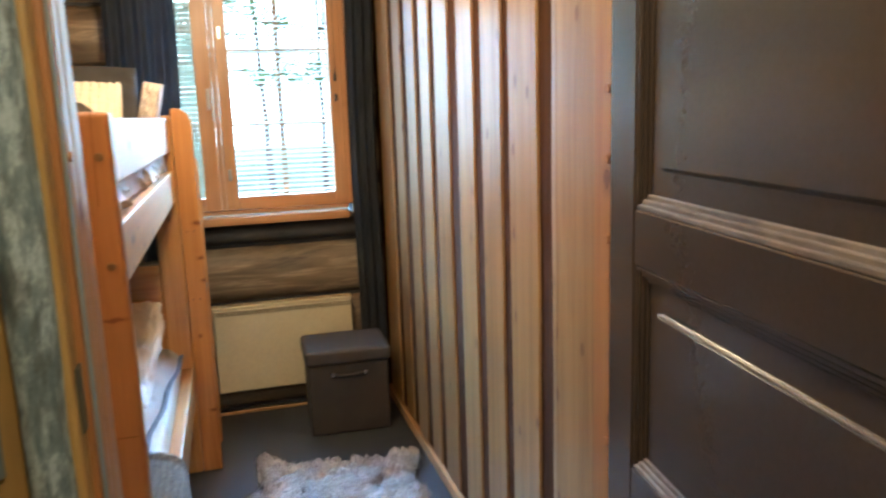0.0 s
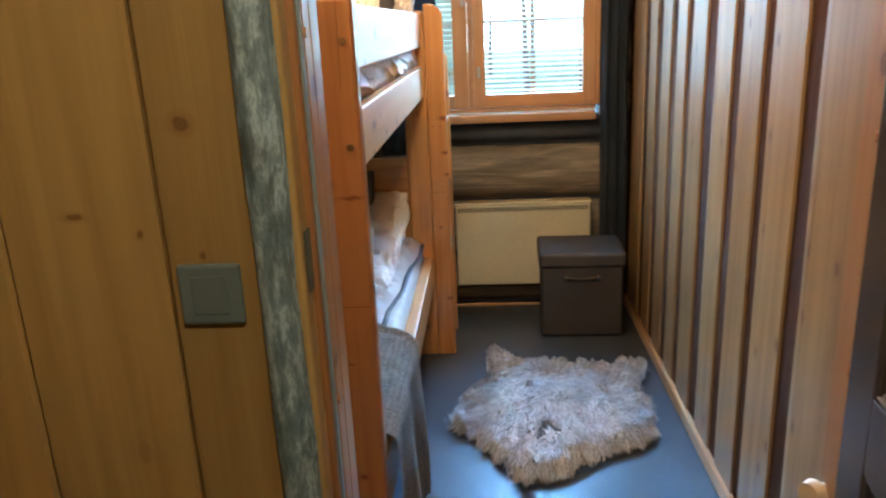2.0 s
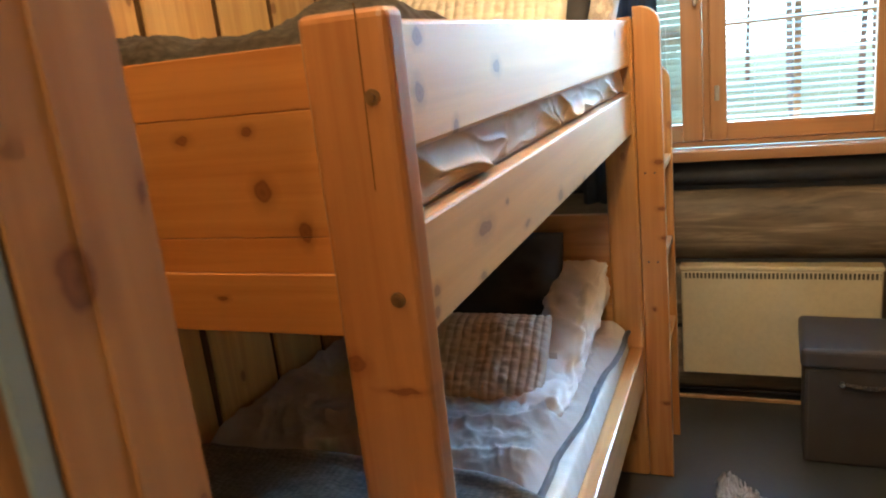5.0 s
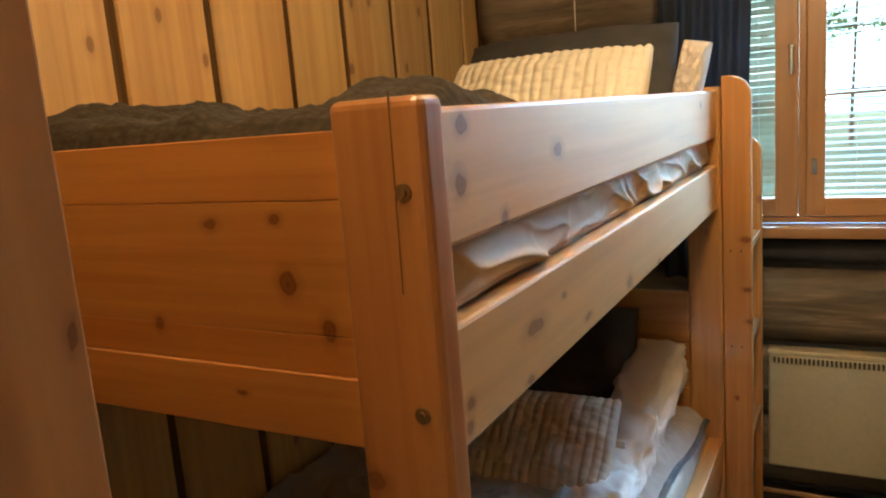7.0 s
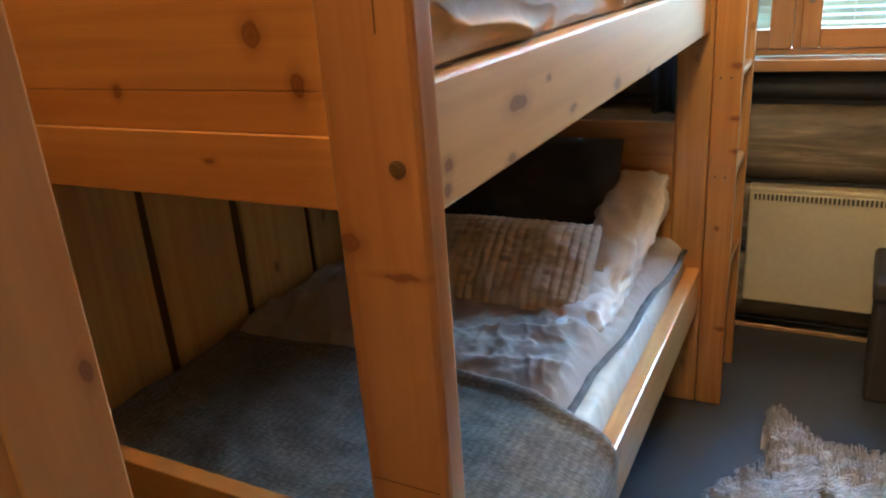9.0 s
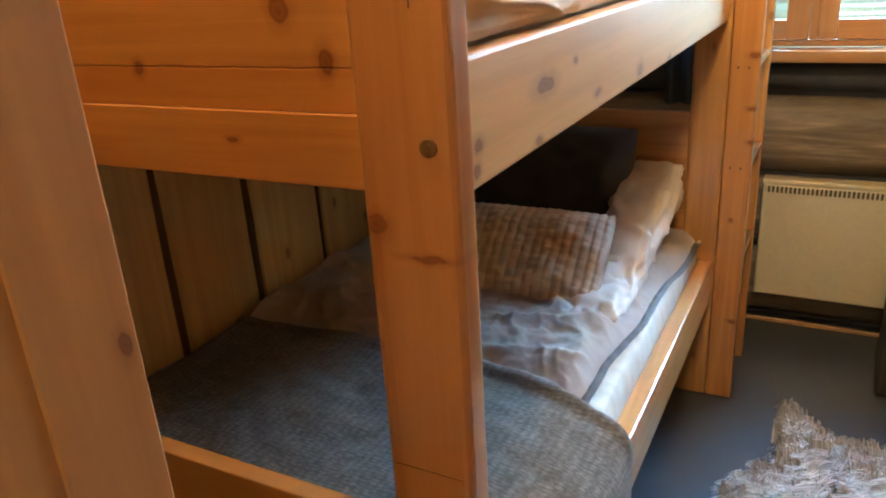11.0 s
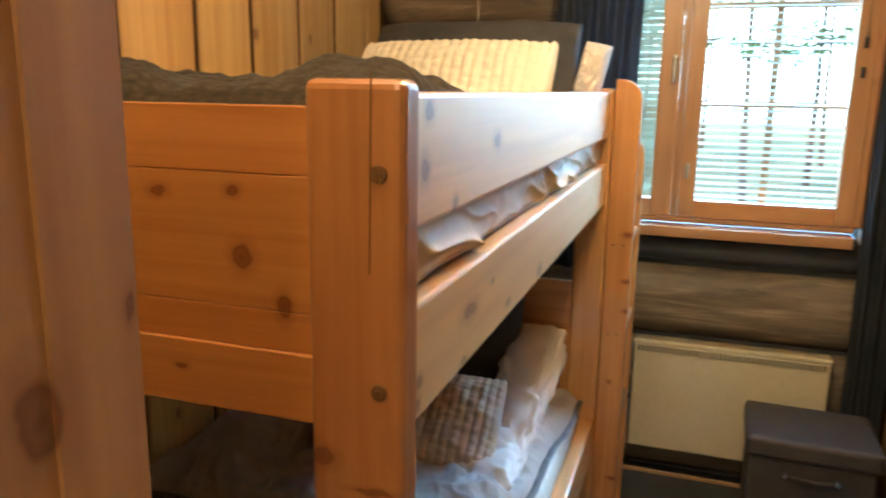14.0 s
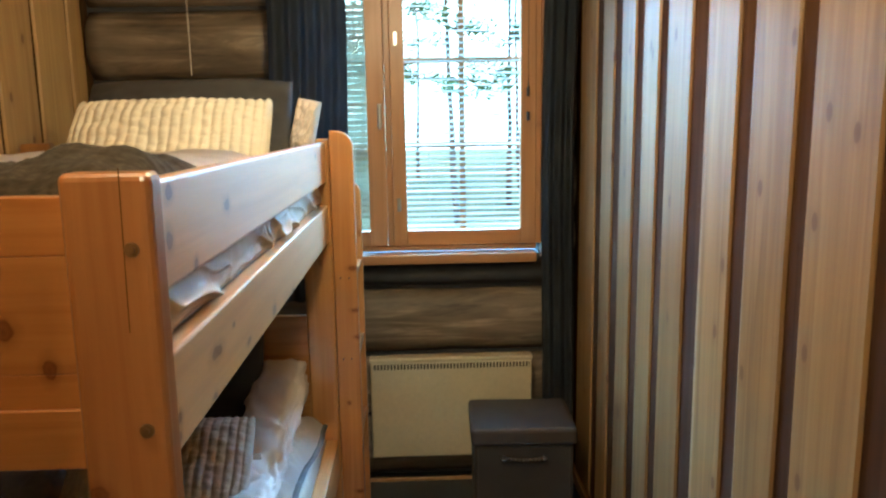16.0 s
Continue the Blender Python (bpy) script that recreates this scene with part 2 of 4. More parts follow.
STRIKE_M = plain("strike_metal", (0.15, 0.17, 0.13), (0.11, 0.125, 0.10), 0.45, 60, 0.6, 0.05)
LINEN = plain("white_linen", (0.67, 0.60, 0.54), (0.60, 0.53, 0.47), 0.85, 300, 0, 0.25, 0.0006, 6)
SHEET_M = plain("beige_sheet", (0.62, 0.47, 0.31), (0.54, 0.40, 0.25), 0.7, 300, 0, 0.25, 0.0006, 6)
MATTRESS_M = plain("mattress_cover", (0.60, 0.56, 0.47), (0.53, 0.48, 0.39), 0.8, 220, 0, 0.3, 0.0008, 5)
CORD_CREAM = plain("cream_corduroy", (0.80, 0.74, 0.61), (0.73, 0.67, 0.54), 0.95, 260, 0, 0.4, 0.001, 8)
CORD_TAUPE = plain("taupe_corduroy", (0.60, 0.49, 0.37), (0.52, 0.42, 0.31), 0.95, 260, 0, 0.4, 0.001, 8)
BLACKCLOTH = plain("charcoal_cotton", (0.052, 0.050, 0.050), (0.040, 0.038, 0.038), 0.9, 260, 0, 0.3, 0.0008, 8)
PIPING = plain("grey_edging", (0.27, 0.275, 0.275), (0.19, 0.19, 0.19), 0.9, 200, 0, 0.3, 0.001, 12)
FLEECE_BASE = plain("fleece_skin", (0.30, 0.25, 0.21), (0.22, 0.18, 0.15), 0.95, 60, 0, 0.6, 0.004, 8)
CORD_M = plain("white_cord", (0.75, 0.7, 0.6), (0.65, 0.6, 0.5), 0.8)
CEIL_M = wood("ceiling_pine", (0.58, 0.36, 0.14), (0.44, 0.25, 0.09), (0.2, 0.08, 0.03), "y", 0.5)
PALE_WOOD = plain("pale_birch", (0.68, 0.55, 0.38), (0.60, 0.47, 0.31), 0.4)
LAMP_RIM = plain("lamp_rim", (0.7, 0.68, 0.62), (0.6, 0.58, 0.52), 0.5)
SOIL = plain("forest_floor", (0.20, 0.23, 0.15), (0.13, 0.15, 0.09), 0.95, 5, 0, 0.6, 0.05, 0.4)
BARK = plain("pine_bark", (0.16, 0.11, 0.08), (0.09, 0.065, 0.05), 0.9, 12, 0, 0.6, 0.02, 2)
LEAF = plain("leaf_green", (0.11, 0.17, 0.06), (0.08, 0.13, 0.045), 0.6, 8, 0, 0.1, 0.002, 1)
# closed slats of the same blind, their unlit side put into the colour
SLAT_SHADED = plain("shaded_blind_slat", (0.40, 0.38, 0.29), (0.34, 0.32, 0.24), 0.5, 40, 0, 0.02)
SLAT_M = plain("blind_slat", (0.80, 0.80, 0.77), (0.74, 0.74, 0.70), 0.4, 40, 0, 0.02)


# flaking blue-grey paint: pale scales, bare dark patches and upright scratches
GREY_WOOD, nt, bs = material("flaking_grey_paint", 0.55)
flake = noise_node(nt, mapped(nt, (48, 48, 13)), 1.0, 8, 0.74, 0.1)
bare = noise_node(nt, mapped(nt, (26, 26, 11)), 1.0, 5, 0.65, 0.4)
scratch = noise_node(nt, mapped(nt, (190, 190, 14)), 1.0, 4, 0.6)
c = ramp(nt, flake, [(0.36, (0.09, 0.140, 0.155)), (0.50, (0.18, 0.255, 0.275)), (0.58, (0.40, 0.52, 0.56)), (0.66, (0.22, 0.30, 0.32))])
c = mix(nt, ramp(nt, bare, [(0.55, (0, 0, 0)), (0.66, (0.6, 0.6, 0.6))]), c, (0.055, 0.060, 0.052))
c = mix(nt, ramp(nt, scratch, [(0.30, (0.6, 0.6, 0.6)), (0.42, (0, 0, 0))]), c, (0.10, 0.12, 0.11))
nt.links.new(c, bs.inputs["Base Color"])
bump(nt, bs, flake, 0.6, 0.004)


def knit(name, c1, c2, pitch):
    """Ribbed knit: rows of stitches in relief, shade between them put into the colour."""
    m, nt, b = material(name, 0.95)
    w = nt.nodes.new("ShaderNodeTexVoronoi")
    w.inputs["Scale"].default_value, w.inputs["Randomness"].default_value = 1.0 / pitch, 0.3
    v = mapped(nt, (1.0, 1.9, 1.6))
    nt.links.new(v, w.inputs["Vector"])
    n = noise_node(nt, v, 90, 4)
    col = mix(nt, w.outputs["Distance"], c1, c2)
    col = mix(nt, ramp(nt, n, [(0.35, (0.5, 0.5, 0.5)), (0.65, (0, 0, 0))]), col, tuple(0.5 * p for p in c2))
    nt.links.new(col, b.inputs["Base Color"])
    bump(nt, b, mix(nt, 0.3, w.outputs["Distance"], n), -1.0, 0.009)
    return m


KNIT_GREY = knit("grey_knit", (0.43, 0.385, 0.315), (0.16, 0.14, 0.115), 0.017)
KNIT_BROWN = knit("brown_grey_knit", (0.17, 0.135, 0.09), (0.065, 0.05, 0.034), 0.02)

# log surface: dark stain worn through to pale wood in long streaks
LOG_M, nt, bs = material("dark_log", 0.55)
streak = noise_node(nt, mapped(nt, (1.6, 9, 16)), 1.0, 5, 0.65, 0.8)
patch = noise_node(nt, mapped(nt, (2.6, 5, 7)), 1.0, 3, 0.6, 0.5)
c = ramp(nt, streak, [(0.30, (0.075, 0.056, 0.040)), (0.52, (0.20, 0.150, 0.100)), (0.68, (0.44, 0.35, 0.25))])
c = mix(nt, ramp(nt, patch, [(0.42, (0, 0, 0)), (0.66, (0.6, 0.6, 0.6))]), c, (0.25, 0.19, 0.13))
nt.links.new(c, bs.inputs["Base Color"])
bump(nt, bs, streak, 0.5, 0.006)
CHINK = plain("log_joint", (0.058, 0.057, 0.060), (0.040, 0.039, 0.041), 0.8, 30, 0, 0.4, 0.004, 6)

# fleece strands: grey-brown with pale tips, changing from lock to lock
FLEECE, nt, bs = material("fleece", 0.8)
gm = nt.nodes.new("ShaderNodeNewGeometry")
fc = ramp(nt, gm.outputs["Random Per Island"], [(0.0, (0.36, 0.345, 0.34)), (0.5, (0.55, 0.53, 0.52)), (1.0, (0.78, 0.76, 0.75))])
nt.links.new(mix(nt, ramp(nt, noise_node(nt, mapped(nt, (1, 1, 1)), 14, 3), [(0.35, (0.35, 0.35, 0.35)), (0.65, (0, 0, 0))]), fc, (0.20, 0.16, 0.14)), bs.inputs["Base Color"])

GLASS, nt, bs = material("window_glass", 0.0)
bs.inputs["Transmission Weight"].default_value, bs.inputs["IOR"].default_value = 1.0, 1.1

GLOW, nt, bs = material("lamp_glass", 0.4)
bs.inputs["Base Color"].default_value = (0.85, 0.8, 0.7, 1)
bs.inputs["Emission Color"].default_value, bs.inputs["Emission Strength"].default_value = (1.0, 0.8, 0.55, 1), 3.0

# distant woods and sky behind the window, haze and daylight made by emission
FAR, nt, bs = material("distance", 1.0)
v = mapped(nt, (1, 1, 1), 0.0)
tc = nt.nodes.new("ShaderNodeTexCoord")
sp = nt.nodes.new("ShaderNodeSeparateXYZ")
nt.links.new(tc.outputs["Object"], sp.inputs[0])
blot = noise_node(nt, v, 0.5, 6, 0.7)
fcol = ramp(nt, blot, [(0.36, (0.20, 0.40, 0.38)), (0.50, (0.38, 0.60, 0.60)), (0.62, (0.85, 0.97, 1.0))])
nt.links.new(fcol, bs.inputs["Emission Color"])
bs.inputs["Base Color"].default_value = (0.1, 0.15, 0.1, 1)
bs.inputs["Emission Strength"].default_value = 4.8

# ---- mesh helpers ----


def slab(bm, x0, x1, y0, y1, z0, z1, bevel=0.003, segs=1):
    """A box with softened edges, added to bm."""
    r = bmesh.ops.create_cube(bm, size=1.0)
    vs = r["verts"]
    for v in vs:
        v.co = Vector(((x0 + x1) / 2 + v.co.x * (x1 - x0), (y0 + y1) / 2 + v.co.y * (y1 - y0), (z0 + z1) / 2 + v.co.z * (z1 - z0)))
    if bevel:
        es = list({e for v in vs for e in v.link_edges})
        bmesh.ops.bevel(bm, geom=es, offset=bevel, segments=segs, profile=0.5, affect='EDGES')
    return bm


def box(*a, **k):
    return slab(bmesh.new(), *a, **k)


def rod(bm, a, b, r, n=12, r2=None):
    """A round bar from a to b."""
    a, b = Vector(a), Vector(b)
    q = (b - a).to_track_quat('Z', 'Y').to_matrix().to_4x4()
    bmesh.ops.create_cone(bm, cap_ends=True, segments=n, radius1=r, radius2=r if r2 is None else r2, depth=(b - a).length,
                          matrix=Matrix.Translation((a + b) / 2) @ q)
    return bm


def part(name, bm, mat, parent=None, label="", smooth=False):
    """Links bm as one mesh object under parent, in world coordinates."""
    me = bpy.data.meshes.new(name)
    bm.normal_update()
    bm.to_mesh(me)
    bm.free()
    if smooth:
        me.shade_smooth()
    me.materials.append(mat)
    ob = new(name, me)
    if parent:
        ob.parent = parent
        ob.matrix_parent_inverse = Matrix.Identity(4) if parent.parent else parent.matrix_basis.inverted()
    if label:
        tagged(ob, label)
    return ob


def thing(name, label, category, at=(0, 0, 0), group="", kind=""):
    ob = new(name)
    ob.empty_display_size = 0.05
    ob.matrix_basis = Matrix.Translation(at)
    return tagged(ob, label, category, group, kind)


def structure(ob, label, category):
    return tagged(ob, label, category, "", "structure")


def sheet_grid(f, nu, nv, thick=0.0):
    """A cloth-like grid of f(u, v), with u and v from 0 to 1; with thickness downwards."""
    bm = bmesh.new()
    rows = [[bm.verts.new(f(i / nu, j / nv)) for j in range(nv + 1)] for i in range(nu + 1)]
    for i in range(nu):
        for j in range(nv):
            bm.faces.new((rows[i][j], rows[i + 1][j], rows[i + 1][j + 1], rows[i][j + 1]))
    if thick:
        bmesh.ops.solidify(bm, geom=bm.faces[:], thickness=thick)
    return bm


def fbm(x, y, z=0.0):
    return noise.fractal(Vector((x, y, z)), 1.0, 2.0, 3)


def pillow_mesh(w, d, h, ribs=0, ribdepth=0.0, seed=0.0, cross=0.0, n=64):
    """A stuffed cushion, w by d, h thick, in its own axes (x wide, y deep, z thick)."""
    bm = bmesh.new()
    m = max(24, int(n * d / w))
    grids = []
    for side in (1, -1):
        rows = []
        for i in range(n + 1):
            row = []
            for j in range(m + 1):
                u, v = 2 * i / n - 1, 2 * j / m - 1
                full = max(0.0, (1 - abs(u) ** 3.2)) ** 0.5 * max(0.0, (1 - abs(v) ** 3.2)) ** 0.5
                pinch = 1 - 0.06 * (u * u * v * v)
                x, y = u * w / 2 * (1 - 0.05 * (1 - v * v) * abs(u) ** 6) * pinch, v * d / 2 * (1 - 0.06 * (1 - u * u) * abs(v) ** 6) * pinch
                z = side * h / 2 * full
                z += side * 0.35 * h * full * 0.3 * fbm(3 * u + seed, 3 * v, seed)
                if ribs:
                    a = abs(math.sin(math.pi * ribs * (u + 1) / 2)) ** 0.6
                    cz = abs(math.sin(math.pi * ribs * d / w * (v + 1) / 2)) ** 0.5 if cross else 1
                    z += side * ribdepth * (a * (1 - cross + cross * cz) - 0.5)
                    if abs(abs(v) - 1) < 1e-6:
                        y += math.copysign(ribdepth * 1.1 * a, v)
                row.append(bm.verts.new((x, y, z)))
            rows.append(row)
        for i in range(n):
            for j in range(m):
                q = (rows[i][j], rows[i + 1][j], rows[i + 1][j + 1], rows[i][j + 1])
                bm.faces.new(q if side > 0 else q[::-1])
        grids.append(rows)
    bmesh.ops.remove_doubles(bm, verts=bm.verts[:], dist=0.0006)
    return bm


def placed(bm, m):
    bm.transform(m)
    return bm


# ---- structure ----
XL, XR, YW, YD, YH, ZC = -1.31, 0.79, 4.24, 1.41, 1.235, 2.45
HX0, HX1, HY0 = -1.4, 1.5, -1.4

structure(part("floor", box(XL - 0.2, HX1 + 0.1, HY0 - 0.1, YW + 0.3, -0.12, 0.0, bevel=0), FLOOR_M), "dark grey vinyl floor with a satin sheen", "floor")
structure(part("ceiling", box(XL - 0.2, HX1 + 0.1, HY0 - 0.1, YW + 0.3, ZC, ZC + 0.1, bevel=0), CEIL_M), "pine board ceiling", "ceiling")


def wany_board(y0, y1, z0, z1, x, thick, facing, rough_edge=0.006, segs=9, along="y", wane=0.005):
    """An upright board on a wall, with slightly wavering natural edges; facing: +1 or -1 along the wall's normal."""
    bm = bmesh.new()
    s0, s1 = random.uniform(0, 99), random.uniform(0, 99)
    ring = []
    for k in range(segs + 1):
        z = z0 + (z1 - z0) * k / segs
        e0 = y0 + rough_edge * noise.noise(Vector((s0, z * 1.9, 0))) * 1.6
        e1 = y1 + rough_edge * noise.noise(Vector((s1, z * 1.9, 0))) * 1.6
        c = 0.005
        pts = ((e0, 0), (e0, thick - c), (e0 + c, thick), (e1 - wane, thick), (e1, thick - 0.007), (e1, 0))
        ring.append([bm.verts.new((x + facing * d, e, z) if along == "y" else (e, x + facing * d, z)) for e, d in pts])
    for k in range(segs):
        for j in range(5):
            bm.faces.new((ring[k][j], ring[k][j + 1], ring[k + 1][j + 1], ring[k + 1][j]))
    bm.faces.new(ring[-1])
    bm.faces.new(ring[0][::-1])
    bmesh.ops.recalc_face_normals(bm, faces=bm.faces[:])
    return bm


wall_right = structure(part("wall_right", box(XR + 0.007, XR + 0.12, YD, YW + 0.1, 0, ZC, bevel=0), DARKWOOD), "pine board-on-board wall with dark gaps between boards", "wall")
wall_left = structure(part("wall_left", box(XL - 0.12, XL - 0.007, YD, YW + 0.1, 0, ZC, bevel=0), GAP_LEFT), "golden pine board-on-board wall", "wall")

# window wall: stacked logs, cut out for the window
WX0, WX1, WZ0, WZ1 = -0.50, 0.615, 1.09, 2.30
wall_window = structure(part("wall_window", slab(slab(slab(box(XL - 0.1, WX0 - 0.02, YW + 0.06, YW + 0.2, 0, ZC, bevel=0),
                        WX1 + 0.02, XR + 0.1, YW + 0.06, YW + 0.2, 0, ZC, bevel=0),
                        WX0 - 0.02, WX1 + 0.02, YW + 0.06, YW + 0.2, 0, WZ0 - 0.03, bevel=0),
                        WX0 - 0.02, WX1 + 0.02, YW + 0.06, YW + 0.2, WZ1, ZC, bevel=0), CHINK), "dark stained log wall with chinked joints", "wall")


def log_piece(x0, x1, z0, z1, seed):
    """A hewn log lying along x: a bulging face with rolled edges."""
    bm = bmesh.new()
    nx, nz = max(2, int((x1 - x0) / 0.06)), 10
    rows = []
    for i in range(nx + 1):
        x = x0 + (x1 - x0) * i / nx
        row = [bm.verts.new((x, YW + 0.07, z0 + 0.012))]
        for k in range(nz + 1):
            s = 2 * k / nz - 1
            bulge = 0.072 * (1 - abs(s) ** 2.6) + 0.006 * fbm(x * 2.2 + seed, s * 1.5, seed)
            row.append(bm.verts.new((x, YW + 0.062 - bulge, (z0 + z1) / 2 + s * ((z1 - z0) / 2 - 0.008))))
        row.append(bm.verts.new((x, YW + 0.07, z1 - 0.012)))
        rows.append(row)
    for i in range(nx):
        for k in range(len(rows[0]) - 1):
            bm.faces.new((rows[i][k], rows[i + 1][k], rows[i + 1][k + 1], rows[i][k + 1]))
    bm.faces.new(rows[0])
    bm.faces.new(rows[-1][::-1])
    return bm


LOG_Z = (0.0, 0.30, 0.60, 0.915, 1.045, 1.24, 1.545, 1.855, 2.16, ZC)
for k in range(len(LOG_Z) - 1):
    z0, z1 = LOG_Z[k], LOG_Z[k + 1]
    spans = [(XL + 0.002, XR - 0.002)] if z1 <= 1.05 else [(XL + 0.002, WX0 - 0.03), (WX1 + 0.03, XR - 0.002)]
    for x0, x1 in spans:
        part("log", log_piece(x0, x1, z0, z1, k * 3.7), CHINK if 0.9 < z0 < 1.04 else LOG_M, wall_window, smooth=True)

# door wall with its opening
DX0, DX1, DZ = -0.262, 0.672, 2.12
wall_door = structure(part("wall_door", slab(slab(box(HX0, DX0 - 0.045, YH + 0.022, YD, 0, ZC, bevel=0),
                      DX1 + 0.02, HX1, YH + 0.022, YD, 0, ZC, bevel=0), DX0 - 0.045, DX1 + 0.02, YH + 0.022, YD, DZ, ZC, bevel=0), PINE_HALL), "pine plank partition wall with a doorway", "wall")
for x0, x1 in ((-1.39, -1.16), (-1.155, -0.93), (-0.925, -0.69), (-0.685, -0.447), (-0.440, -0.303)):
    part("plank", wany_board(x0, x1, 0.0, ZC, YH + 0.022, 0.022, -1, 0.002, 6, "x"), PINE_HALL, wall_door)
for x0, x1 in ((0.76, 0.98), (0.985, 1.23), (1.235, 1.49)):
    part("plank", wany_board(x0, x1, 0.0, ZC, YH + 0.022, 0.022, -1, 0.002, 6, "x"), PINE_HALL, wall_door)

# the hall behind: closed and plain
structure(part("wall_hall_left", box(HX0 - 0.1, HX0, HY0, YD, 0, ZC, bevel=0), PINE_HALL), "plain pine hall wall", "wall")
structure(part("wall_hall_right", box(HX1, HX1 + 0.1, HY0, YD, 0, ZC, bevel=0), PINE_HALL), "plain pine hall wall", "wall")
structure(part("wall_hall_back", box(HX0 - 0.1, HX1 + 0.1, HY0 - 0.1, HY0, 0, ZC, bevel=0), PINE_HALL), "plain pine hall wall", "wall")

# ---- door frame and door ----
door_frame = structure(part("door_frame", slab(slab(box(-0.262, -0.2235, 1.322, 1.366, 0, DZ, bevel=0.0015),
                       -0.262, -0.2222, 1.360, 1.418, 0, DZ, bevel=0.003),
                       -0.262, 0.672, 1.30, 1.418, DZ - 0.04, DZ, bevel=0.004), PINE_JAMB), "pine door frame with peg-plugged jambs", "door frame")
part("rebate_strip", box(-0.262, -0.238, 1.244, 1.290, 0, DZ - 0.03, bevel=0.006, segs=2), PINE_HALL, door_frame)
part("stop_bead", box(-0.262, -0.229, 1.291, 1.321, 0, DZ - 0.03, bevel=0.006, segs=2), PINE_JAMB, door_frame)
part("seal_strip", box(-0.2295, -0.2245, 1.303, 1.320, 0, DZ - 0.04, bevel=0.002), SEAL_M, door_frame, "grey rubber draught strip")


def grey_edge():
    bm = bmesh.new()
    rows = []
    for k in range(41):
        z = 2.14 * k / 40
        a, b = 0.004 * fbm(z * 3, 1.3), 0.004 * fbm(z * 3, 8.1)
        d = 0.005 * fbm(z * 5, 4.4)
        rows.append([bm.verts.new(p) for p in ((-0.302 + a, 1.257, z), (-0.301 + a, 1.217 + d, z), (-0.282, 1.213 - d, z), (-0.250 + b, 1.219 + d, z), (-0.247 + b, 1.257, z))])
    for k in range(40):
        for j in range(4):
            bm.faces.new((rows[k][j], rows[k][j + 1], rows[k + 1][j + 1], rows[k + 1][j]))
    bmesh.ops.recalc_face_normals(bm, faces=bm.faces[:])
    return bm


part("casing_edge", grey_edge(), GREY_WOOD, door_frame, "flaking grey painted casing edge", True)
part("strike_plate", box(-0.2378, -0.2345, 1.257, 1.288, 1.166, 1.262, bevel=0.001), STRIKE_M, door_frame, "dull metal strike plate")
part("hinge_jamb", box(0.618, 0.672, 1.305, 1.405, 0, DZ, bevel=0.004), PINE_JAMB, door_frame)
for y, z in ((1.337, 1.545), (1.337, 0.95)):
    part("peg", rod(bmesh.new(), (-0.23, y - 0.01, z), (-0.2200, y - 0.01, z), 0.009, 14, 0.007), PINE_JAMB, door_frame, smooth=False)
for z in (1.62, 1.50, 1.36, 0.98):
    part("peg", rod(bmesh.new(), (0.63, 1.35, z), (0.613, 1.35, z), 0.010, 14, 0.008), PINE_JAMB, door_frame)
knob = rod(bmesh.new(), (0.62, 1.385, 0.735), (0.600, 1.375, 0.728), 0.009)
rod(knob, (0.600, 1.375, 0.728), (0.583, 1.366, 0.729), 0.026, 24, 0.022)
part("coat_peg", knob, PALE_WOOD, door_frame, "pale turned wooden peg")

door = thing("door_1", "open dark brown panelled door with pale mouldings", "door", (0.635, 1.295, 0), "", "structure")
LEAF_W, LEAF_T = 0.80, 0.042


